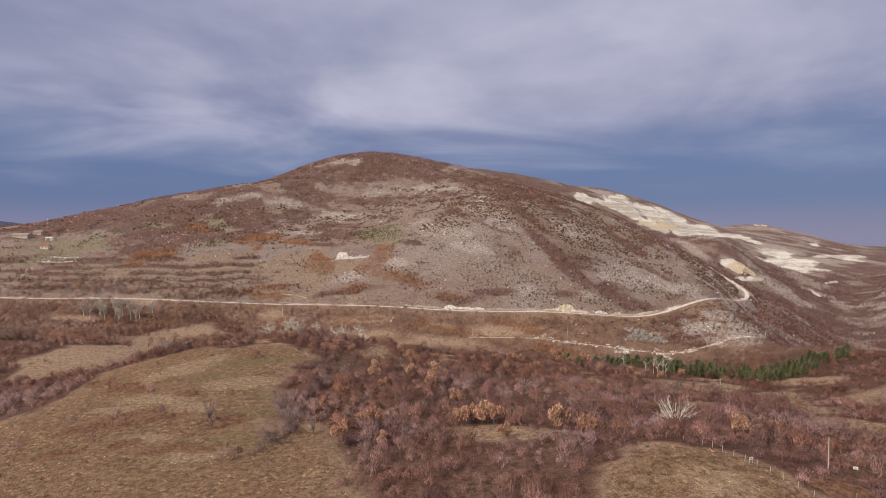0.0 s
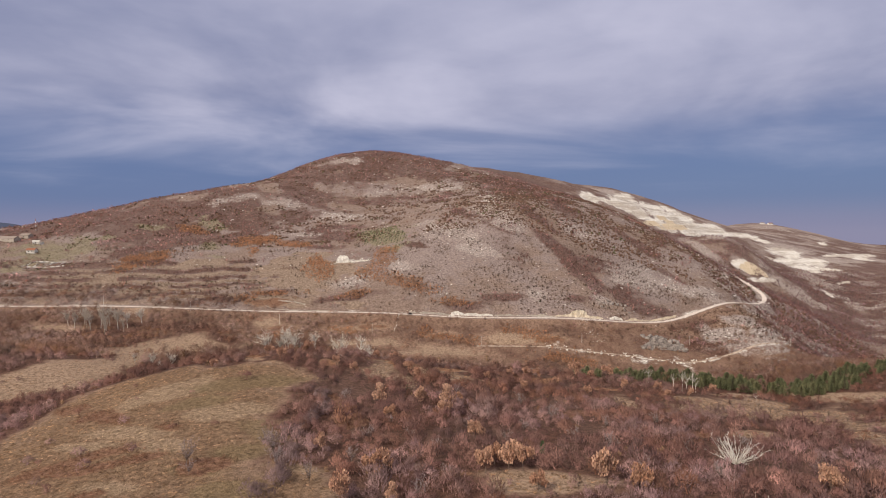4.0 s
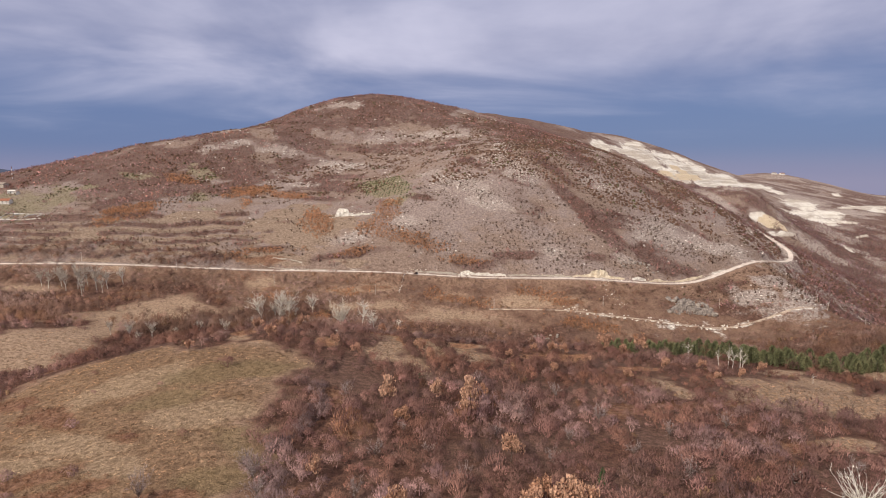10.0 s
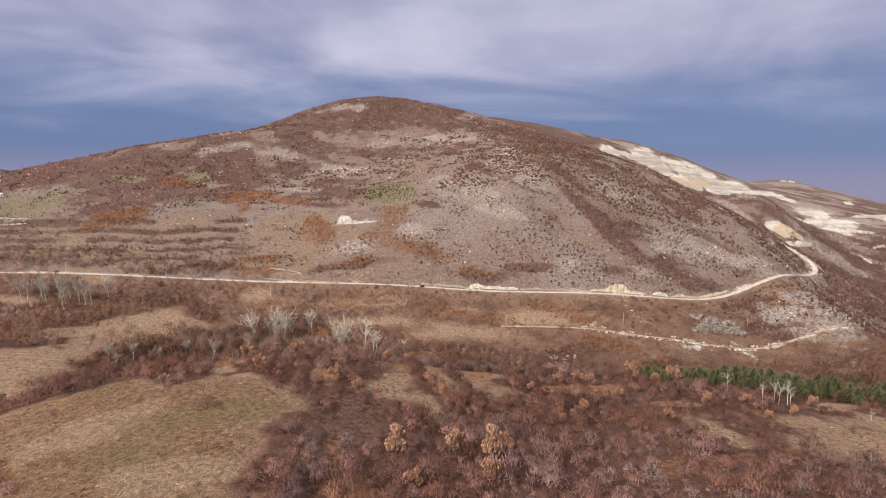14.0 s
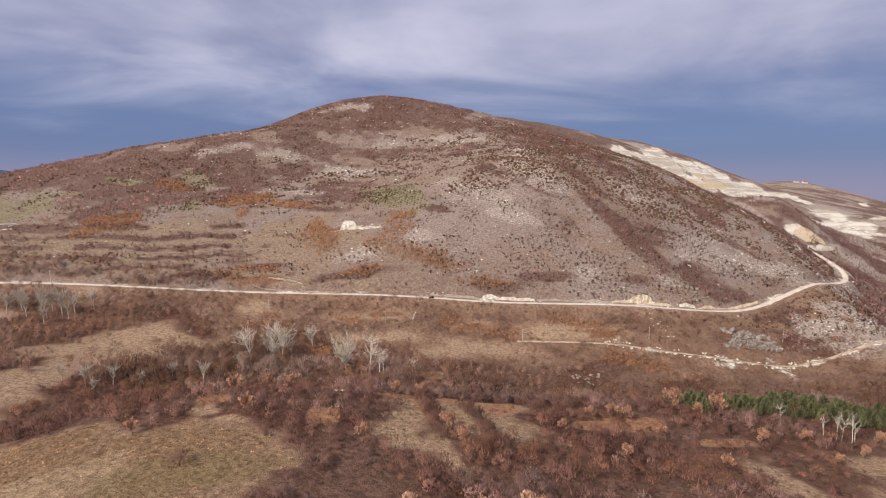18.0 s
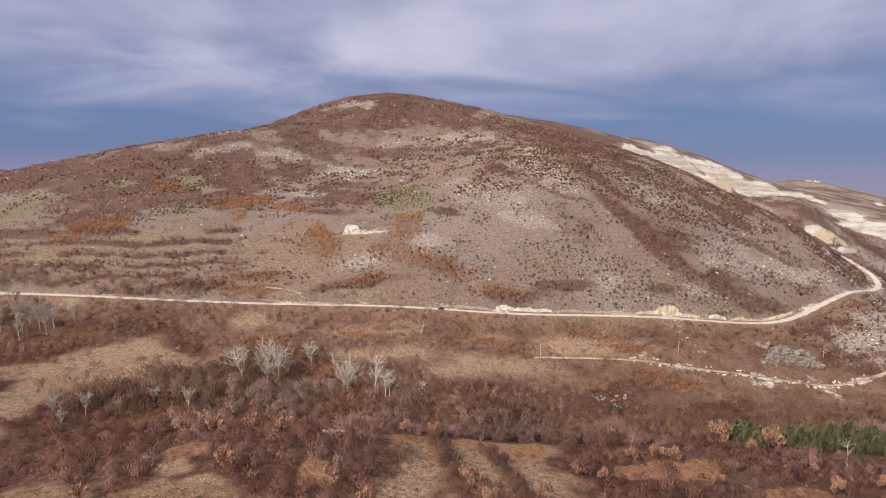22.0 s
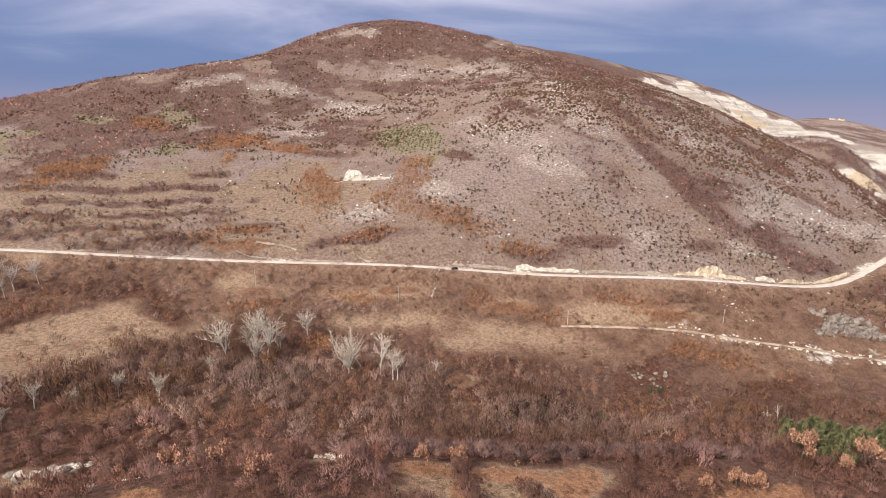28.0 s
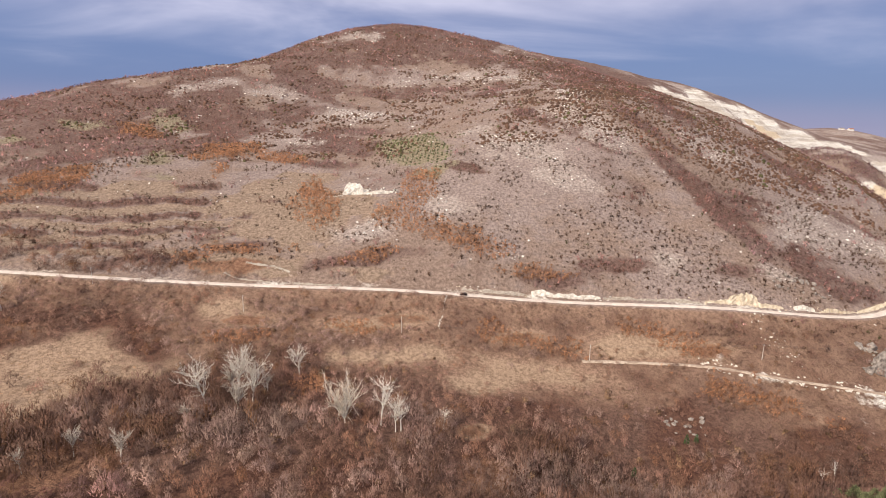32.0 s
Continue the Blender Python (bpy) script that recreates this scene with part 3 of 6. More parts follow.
def covers(x, y):
    """What lies on the ground: dry grass, litter under bushes, scree, greener turf, bracken, limestone, ochre."""
    x, y = np.asarray(x, float), np.asarray(y, float)
    road_d, _, side = nearest(ROAD, ROAD_Z, x, y)
    track_d, _, tside = nearest(TRACK, TRACK_Z, x, y)
    road_y = np.interp(x, ROAD[:400, 0], ROAD[:400, 1])
    below = 1 - step(y - road_y, -14, 2)
    below = np.where(x > 250, 1 - step(y - 600 - 0.2 * (x - 250), -30, 30), below)
    tan = np.maximum.reduce([0.95 * patch(x, y, TAN, 0.7, 0.65), patch(x, y, GRASS, 0.35, 0.3), 0.9 * patch(x, y, SOIL, 0.4, 0.3)])
    scree = np.maximum(0.75 * patch(x, y, SCREE, 0.9, 0.8), 0.85 * patch(x, y, GREYBANK, 0.6, 0.45))
    scree = np.maximum(scree, 0.95 * patch(x, y, PALE, 0.7, 0.4))
    bank = step(y, 485, 520) * (1 - step(y, 600, 640)) * step(x, -60, 60) * below
    scree = np.maximum(scree, 0.55 * bank * step(x, 60, 140) * step(fbm(x, y, 38.0, 87, 4), 0.0, 0.5))
    low = landform(x, y)
    side_scree = 0.7 * step(x, 250, 330) * (1 - step(x, 900, 1100)) * (1 - step(y, 1500, 1700)) * step(fbm(x, y, 55.0, 89, 4), 0.1, 0.45)
    # past the quarry, extra scree grey paints in the haze over the far hills
    scree = np.maximum.reduce([scree, side_scree, 0.6 * step(x, 600, 750) * step(y, 1350, 1500) * step(fbm(x, y, 70.0, 93, 4), -0.3, 0.4)])
    left = np.maximum(step(-x, 120, 230) * step(y, 690, 760), step(y, 1040, 1080))
    wild = step(0.5 * left + fbm(x, y, 60.0, 40, 4) + 0.7 * fbm(x, y, 18.0, 44, 3), 0.12, 0.5) * (1 - tan) * (1 - 0.8 * scree)
    gorge = step(x, 255, 330) * (1 - step(low, 25, 70)) * step(fbm(x, y, 60.0, 46, 4) + 0.45, 0.0, 0.6)
    woods = np.maximum.reduce([patch(x, y, HILL_WOODS, 0.8, 0.8), patch(x, y, THICKET, 0.5, 0.4), (0.85 - 0.25 * step(y, 1050, 1200)) * patch(x, y, GORGE_WOODS, 1.0, 1.1), (0.4 + 0.3 * left) * wild, 0.9 * gorge,
                               0.7 * step(y, 1200, 1400) * (1 - step(x, 200, 300)), 0.55 * step(y, 1500, 1900) * (1 - step(x, 1300, 1700)) * step(fbm(x, y, 90.0, 88, 4), -0.2, 0.3)])
    litter = np.maximum(woods, below * (1 - tan) * (1 - 0.6 * step(y, 480, 525)))
    meadow = np.maximum(0.72 * patch(x, y, MEADOW, 0.9, 0.7), 0.9 * patch(x, y, PLOT, 0.35, 0.3))
    fern = np.maximum.reduce([0.85 * patch(x, y, FERN, 0.6, 0.4), 0.45 * patch(x, y, REDSCRUB, 0.6, 0.4), 0.8 * patch(x, y, BROWNS, 0.8, 0.7), 0.7 * patch(x, y, SOIL, 0.5, 0.3)])
    cut = (1 - step(road_d, 5.0, 10.0)) * np.where(side > 0, 0.6 * step(fbm(x, y, 22.0, 25, 3), -0.5, 0.4), 0.12)
    spoil = (1 - step(track_d, 2.0, 8.0)) * np.where(tside < 0, 0.75, 0.5) * step(x, 78, 100) * step(fbm(x, y, 15.0, 26, 3), -0.5, 0.3)
    pale = np.maximum.reduce([quarry_mask(x, y) * step(fbm(x, y, 70.0, 28, 5) + 0.3 * fbm(x, y, 20.0, 24, 2), -0.95, -0.2), cut, spoil, patch(x, y, PIT, 0.4, 0.3), 0.42 * patch(x, y, TRACKSIDE, 0.8, 0.6), 0.55 * patch(x, y, STREAKS, 0.9, 0.9)])
    ochre = patch(x, y, OCHRE, 0.4, 0.3)
    rows = hedge_rows(x, y)
    tan = tan * (1 - rows)
    return tan, np.maximum(litter * (1 - 0.9 * tan), 0.8 * rows), scree, meadow, fern, pale, ochre


def turf_tints(x, y):
    """The tints of the knoll and of the bare earth: straw, olive, brown, red soil."""
    return patch(x, y, STRAWS, 0.8, 0.6), patch(x, y, TURFS, 0.8, 0.6), patch(x, y, BROWNS, 0.7, 0.6), patch(x, y, SOIL, 0.7, 0.5) * (1 - 0.85 * step(y, 400, 440))


def graded(start, stops):
    out = [start]
    for end, gap in stops:
        out += list(np.arange(out[-1] + gap, end + 0.01, gap))
    return np.array(out)


def mesh_of(name, verts, faces, mats, smooth=False, tones=None, normals=None):
    """A mesh from arrays of points and of equal-sided faces."""
    me = bpy.data.meshes.new(name)
    verts, faces = np.asarray(verts, np.float32), np.asarray(faces, np.int32)
    me.vertices.add(len(verts))
    me.vertices.foreach_set("co", verts.ravel())
    me.loops.add(faces.size)
    me.loops.foreach_set("vertex_index", faces.ravel())
    me.polygons.add(len(faces))
    me.polygons.foreach_set("loop_start", np.arange(0, faces.size, faces.shape[1], dtype=np.int32))
    me.polygons.foreach_set("use_smooth", np.full(len(faces), smooth))
    me.update(calc_edges=True)
    for m in mats if isinstance(mats, (list, tuple)) else [mats]:
        me.materials.append(m)
    if tones is not None:
        layer = me.color_attributes.new("tone", "FLOAT_COLOR", "POINT")
        layer.data.foreach_set("color", np.concatenate([tones, np.ones((len(tones), 1))], 1).astype(np.float32).ravel())
    if normals is None:
        me.validate()
    else:
        layer = me.attributes.new("custom_normal", "FLOAT_VECTOR", "POINT")
        layer.data.foreach_set("vector", np.asarray(normals, np.float32).ravel())
    return me


def build_ground():
    gx = graded(-5200, [(-2000, 200), (-900, 50), (-460, 8), (-340, 4), (340, 3.6), (1000, 7.0), (1400, 14), (2000, 50), (5200, 200)])
    gy = graded(-1500, [(-300, 200), (60, 20), (660, 3.6), (1240, 6.0), (1760, 6.5), (2300, 14), (3000, 50), (5400, 200)])
    X, Y = np.meshgrid(gx, gy)
    x, y = X.ravel(), Y.ravel()
    z = height(x, y)
    nx, ny = len(gx), len(gy)
    k = np.arange(nx * ny).reshape(ny, nx)
    faces = np.stack([k[:-1, :-1], k[:-1, 1:], k[1:, 1:], k[1:, :-1]], -1).reshape(-1, 4)
    me = mesh_of("ground", np.stack([x, y, z], 1), faces, M_GROUND, True)
    tan, litter, scree, meadow, fern, pale, ochre = covers(x, y)
    road_y = np.interp(x, ROAD[:400, 0], ROAD[:400, 1])
    below = (1 - step(y - road_y, -10, 0)) * (0.5 + 0.5 * patch(x, y, GRASS, 0.35, 0.3))
    soil_litter = litter * (0.88 + 0.12 * np.minimum(1, 2 * below))
    for name, four in (("cover", (tan, soil_litter, scree, meadow)), ("bare", (fern, pale, ochre, below)), ("turf", turf_tints(x, y))):
        layer = me.color_attributes.new(name, "FLOAT_COLOR", "POINT")
        layer.data.foreach_set("color", np.stack(four, 1).astype(np.float32).ravel())
    tagged(new("ground", me), "dry brown hills with scree, thickets and tan winter grass", "ground", kind="structure")


build_ground()


def ribbon(name, line, level, half, mat, crown, rag=0.0, seed=1):
    """A road: a strip with a slight crown and soft edges."""
    way = np.gradient(line, axis=0)
    way = way / np.hypot(way[:, 0], way[:, 1])[:, None]
    side = np.stack([-way[:, 1], way[:, 0]], 1)
    rng = np.random.default_rng(seed)
    spread = np.array([-1.0, -0.75, 0.0, 0.75, 1.0])
    verts = []
    for k in range(len(line)):
        for s in spread:
            w = half * s * (1 + (rag * rng.uniform(-1, 1) if abs(s) == 1 else 0))
            drop = 0.25 if abs(s) == 1 else crown * s * s
            verts.append((*(line[k] + side[k] * w), level[k] + 0.10 - drop))
    faces = [(k * 5 + j, k * 5 + j + 1, k * 5 + j + 6, k * 5 + j + 5) for k in range(len(line) - 1) for j in range(4)]
    return new(name, mesh_of(name, verts, [f[::-1] for f in faces], mat, True))


tagged(ribbon("road", ROAD, ROAD_Z, 2.7, M_ROAD, 0.06, 0.05), "pale dusty country road cut along the foot of the hill", "road", kind="structure")
tagged(ribbon("dirt_track", TRACK, TRACK_Z, 1.7, M_TRACK, 0.05, 0.4, 4), "narrow white limestone track below the road", "track", kind="structure")


# ---------------------------------------------------------------- plants: one plant as arrays, then sown over the plan


def unit(v):
    return v / np.maximum(np.linalg.norm(v, axis=-1, keepdims=True), 1e-9)


def slivers(start, tip, width, rng):
    """Thin triangles from start to tip, each turned its own way round."""
    side = unit(np.cross(tip - start, rng.normal(size=start.shape))) * np.asarray(width).reshape(-1, 1) / 2
    return np.stack([start - side, start + side, tip], 1)


def brush(rng, twigs, width, lean=0.55, low=0.12, lumps=5):
    """A far bush in a unit crown: a few stems, and a round haze of twigs in several lobes. An array of triangles."""
    k = max(3, twigs // 24)
    foot = np.concatenate([rng.normal(0, 0.10, (k, 2)), np.zeros((k, 1))], 1)
    a, r = rng.uniform(0, 2 * np.pi, k), np.sqrt(rng.uniform(0, 1, k)) * 0.6
    head = np.stack([np.cos(a) * r, np.sin(a) * r, rng.uniform(0.5, 0.9, k)], 1)
    stems = slivers(foot, head, rng.uniform(0.5, 0.9, k) * width, rng)
    # lobes of the crown
    b = 2 * np.pi * (np.arange(lumps) + rng.uniform(-0.3, 0.3, lumps)) / lumps
    reach = rng.uniform(0.2, 0.55, lumps)
    mid = np.stack([np.cos(b) * reach, np.sin(b) * reach, rng.uniform(0.42, 0.72, lumps)], 1)
    mid[0] = (0, 0, 0.68)
    girth = rng.uniform(0.38, 0.58, lumps)
    n = twigs - k
    pick = rng.integers(0, lumps, n)
    ball = unit(rng.normal(size=(n, 3)))
    ball[:, 2] = np.where(rng.uniform(0, 1, n) < 0.7, np.abs(ball[:, 2]), ball[:, 2])
    at = mid[pick] + ball * (girth[pick] * rng.uniform(0.25, 1.0, n) ** 0.5)[:, None] * np.array((1, 1, 0.62))
    at[:, 2] = np.maximum(at[:, 2], low * rng.uniform(0.3, 1, n))
    way = unit(ball * 0.55 + np.array((0, 0, lean)) + rng.normal(0, 0.45, (n, 3)))
    half = way * rng.uniform(0.05, 0.125, n)[:, None]
    return np.concatenate([stems, slivers(at - half, at + half, rng.uniform(0.6, 1.3, n) * width, rng)])


def bush(rng, twigs, width, lean=0.8, lobes=5):
    """A bare bush in a unit crown: several round heads of fine twigs that lean into one another, on a few stems. An array of triangles."""
    b = 2 * np.pi * (np.arange(lobes) + rng.uniform(-0.35, 0.35, lobes)) / max(1, lobes - 1)
    reach, girth = rng.uniform(0.3, 0.62, lobes), rng.uniform(0.3, 0.48, lobes)
    mid = np.stack([np.cos(b) * reach, np.sin(b) * reach, rng.uniform(0.28, 0.56, lobes)], 1)
    mid[0], girth[0] = (rng.normal(0, 0.1), rng.normal(0, 0.1), 0.6), 0.46
    foot = np.concatenate([rng.normal(0, 0.1, (lobes, 2)), np.zeros((lobes, 1))], 1)
    wood = slivers(foot, mid + np.array((0, 0, 0.15)), np.full(lobes, 1.6 * width), rng)
    pick = rng.integers(0, lobes, twigs)
    ball = unit(rng.normal(size=(twigs, 3)))
    ball[:, 2] = np.where(rng.uniform(0, 1, twigs) < 0.75, np.abs(ball[:, 2]), ball[:, 2])
    at = mid[pick] + ball * (girth[pick] * rng.uniform(0.2, 1.0, twigs) ** 0.5)[:, None] * np.array((1, 1, 0.85))
    at[:, 2] = np.maximum(at[:, 2], rng.uniform(0.02, 0.1, twigs))
    way = unit(ball * 0.7 + np.array((0, 0, lean)) + rng.normal(0, 0.25, (twigs, 3)))
    long = rng.uniform(0.09, 0.26, twigs)[:, None]
    return np.concatenate([wood, slivers(at - way * long * 0.5, at + way * long * 0.5, rng.uniform(0.6, 1.4, twigs) * width, rng)])


def clump(rng, twigs, width, low=0.45):
    """A low dense shrub in a unit crown: an uneven closed dome with ragged twigs round it. Points and triangles."""
    ring = []
    for count, r, h in ((5, 0.85, 0.0), (5, 0.75, low), (1, 0.0, 0.85)):
        a = 2 * np.pi * (np.arange(count) + rng.uniform(-0.3, 0.3, count)) / count
        r = r * rng.uniform(0.75, 1.2, count)
        ring.append(np.stack([np.cos(a) * r, np.sin(a) * r, h * rng.uniform(0.7, 1.25, count) - (0.15 if h == 0 else 0)], 1))
    body = np.concatenate(ring)
    tris = [(5 + k, 5 + (k + 1) % 5, 10) for k in range(5)]
    for k in range(5):
        a, b = k, (k + 1) % 5
        tris += [(a, b, b + 5), (a, b + 5, a + 5)]
    ball = unit(rng.normal(size=(twigs, 3)))
    ball[:, 2] = np.abs(ball[:, 2])
    at = ball * 0.75
    way = unit(ball * 0.5 + np.array((0, 0, 0.6)) + rng.normal(0, 0.35, (twigs, 3)))
    hair = slivers(at - way * 0.15, at + way * rng.uniform(0.25, 0.5, (twigs, 1)), rng.uniform(0.7, 1.3, twigs) * width, rng).reshape(-1, 3)
    return np.concatenate([body, hair]), np.concatenate([np.array(tris), len(body) + np.arange(len(hair)).reshape(-1, 3)])


def leafy(rng, leaves, size, lumps=7, low=0.25):
    """A crown of small leaves in uneven clumps with gaps, in a unit crown. An array of triangles."""
    a, h = rng.uniform(0, 2 * np.pi, lumps), rng.uniform(low + 0.15, 0.85, lumps)
    r = rng.uniform(0.25, 0.75, lumps) * np.sqrt(np.clip(1 - (2 * h - 1.05) ** 2, 0.1, 1))
    mid = np.stack([np.cos(a) * r, np.sin(a) * r, h], 1)
    pick = rng.integers(0, lumps, leaves)
    at = mid[pick] + unit(rng.normal(size=(leaves, 3))) * (rng.uniform(0.3, 1, leaves) ** 0.5)[:, None] * np.array([0.36, 0.36, 0.24])
    turn = unit(rng.normal(size=(leaves, 3)))
    across = unit(np.cross(turn, rng.normal(size=(leaves, 3))))
    s = size * rng.uniform(0.6, 1.3, leaves)[:, None]
    return np.stack([at - across * s * 0.5, at + across * s * 0.5, at + turn * s], 1)


def needles(rng, tufts, size):
    """A young pine in a unit cone: whorls of drooping boughs made of tufts. An array of triangles."""
    h = 0.08 + 0.9 * rng.uniform(0, 1, tufts) ** 1.25
    h = np.round(h * 11) / 11 + rng.normal(0, 0.012, tufts)
    a = rng.uniform(0, 2 * np.pi, tufts)
    out = np.clip(1.02 - h, 0, 1) ** 0.65 * 0.85 * rng.uniform(0.35, 1.0, tufts)
    start = np.stack([np.cos(a) * out * 0.85, np.sin(a) * out * 0.85, h + out * 0.05], 1)
    tip = start + np.stack([np.cos(a), np.sin(a), rng.uniform(0.1, 0.9, tufts)], 1) * size * rng.uniform(0.7, 1.3, tufts)[:, None]
    return slivers(start, tip, size * rng.uniform(0.4, 0.7, tufts), rng)


def tuft(rng, blades):
    """A tussock of grass in a unit crown. An array of triangles."""
    foot = np.concatenate([rng.normal(0, 0.2, (blades, 2)), np.zeros((blades, 1))], 1)
    a, r = rng.uniform(0, 2 * np.pi, blades), rng.uniform(0.3, 1.0, blades)
    tip = np.stack([np.cos(a) * r, np.sin(a) * r, rng.uniform(0.4, 1.0, blades)], 1)
    return slivers(foot, tip, rng.uniform(0.12, 0.26, blades), rng)


def rounded(points, up=0.45):
    """For a crown of loose twigs or leaves: they take the light as the round crown does."""
    return unit(points * np.array((1.0, 1.0, 0.9)) - np.array((0, 0, 0.22)) + np.array((0, 0, up)))


def faced(v, n, tris):
    """Triangles of many plants (plant, point, 3), wound so that they face outwards, and to the south where they stand edge on."""
    a, b, c = v[:, tris[:, 0]], v[:, tris[:, 1]], v[:, tris[:, 2]]
    ref = n[:, tris[:, 0]] + np.array((0.0, -1.6, 0.5))
    turned = (np.cross(b - a, c - a) * ref).sum(-1) < 0
    return np.where(turned[..., None], tris[None, :, ::-1], tris[None])


def sow(name, kinds, x, y, wide, tall, tones, mat, label, category, sink=0.12, seed=1, up=0.45, crowned=True):
    """Plants of several kinds over many places, joined into one mesh."""
    rng = np.random.default_rng(seed)
    z = height(x, y) - sink
    pick, turn = rng.integers(0, len(kinds), len(x)), rng.uniform(0, 2 * np.pi, len(x))
    points, faces, tone, normals, have = [], [], [], [], 0
    for k, one in enumerate(kinds):
        i = np.where(pick == k)[0]
        if not len(i):
            continue
        one, tri = one if isinstance(one, tuple) else (one.reshape(-1, 3), np.arange(one.size // 3).reshape(-1, 3))
        nor = rounded(one, up)
        c, s, w, t = np.cos(turn[i])[:, None], np.sin(turn[i])[:, None], wide[i][:, None], tall[i][:, None]
        px, py, pz = one[None, :, 0], one[None, :, 1], one[None, :, 2]
        v = np.stack([(px * c - py * s) * w + x[i][:, None], (px * s + py * c) * w + y[i][:, None], pz * t + z[i][:, None]], -1)
        points.append(v.reshape(-1, 3))
        nx, ny, nz = nor[None, :, 0], nor[None, :, 1], nor[None, :, 2]
        nor = np.stack([nx * c - ny * s, nx * s + ny * c, nz + 0 * c], -1)
        normals.append(nor.reshape(-1, 3))
        faces.append((faced(v, nor, tri) + (have + len(one) * np.arange(len(i)))[:, None, None]).reshape(-1, 3))
        tone.append(np.repeat(tones[i], len(one), axis=0))
        have += len(one) * len(i)
    me = mesh_of(name, np.concatenate(points), np.concatenate(faces), mat, crowned, np.concatenate(tone), np.concatenate(normals) if crowned else None)
    return tagged(new(name, me), label, category, kind="stuff")


def places(x0, x1, y0, y1, cell, seed):
    """Jittered places on a grid, as wide as the valley opens."""
    rng = np.random.default_rng(seed)
    gx, gy = np.meshgrid(np.arange(x0, x1, cell), np.arange(y0, y1, cell))
    x, y = gx.ravel() + rng.uniform(-0.5, 0.5, gx.size) * cell, gy.ravel() + rng.uniform(-0.5, 0.5, gx.size) * cell
    keep = np.abs(x) < 0.80 * y + 25
    return x[keep], y[keep], rng


GREY, LILAC = np.array((0.27, 0.16, 0.123)), np.array((0.37, 0.258, 0.222))
RUSSET, DARK = np.array((0.285, 0.16, 0.108)), np.array((0.13, 0.086, 0.07))
ORANGE, STRAW = np.array((0.38, 0.205, 0.12)), np.array((0.40, 0.268, 0.175))
OLIVE = np.array((0.15, 0.135, 0.06))


def tones_for(x, y, rng, red=0.0):
    """A tone for each plant: kinds of bush stand together, with some strangers among them."""
    n = len(x)
    a, b = fbm(x, y, 30.0, 33, 4) + rng.normal(0, 0.12, n), fbm(x, y, 22.0, 47, 4) + rng.normal(0, 0.12, n)
    t = GREY + (LILAC - GREY) * step(a, -0.1, 0.35)[:, None]
    t = t + (RUSSET - t) * step(b, 0.1, 0.5)[:, None]
    t = t + (DARK * 1.5 - t) * step(-a, 0.35, 0.6)[:, None]
    t = np.where((rng.uniform(0, 1, n) < 0.012 + red)[:, None], ORANGE * 0.65, t)
    return t * np.array((1.05, 0.98, 0.96)) * (1 + 0.3 * fbm(x, y, 26.0, 53, 3))[:, None] * rng.uniform(0.9, 1.1, (n, 1)) * rng.uniform(0.97, 1.03, (n, 3))


def pines_at(x, y):
    """Where the pines stand, from 0 to 1."""
    s = (x - 80) / 195
    mid = 418 + 13 * (1 - s) - 2 * s
    return ((s > 0) & (s < 1) & (np.abs(y - mid) < 22 - 6 * s)) * 0.85


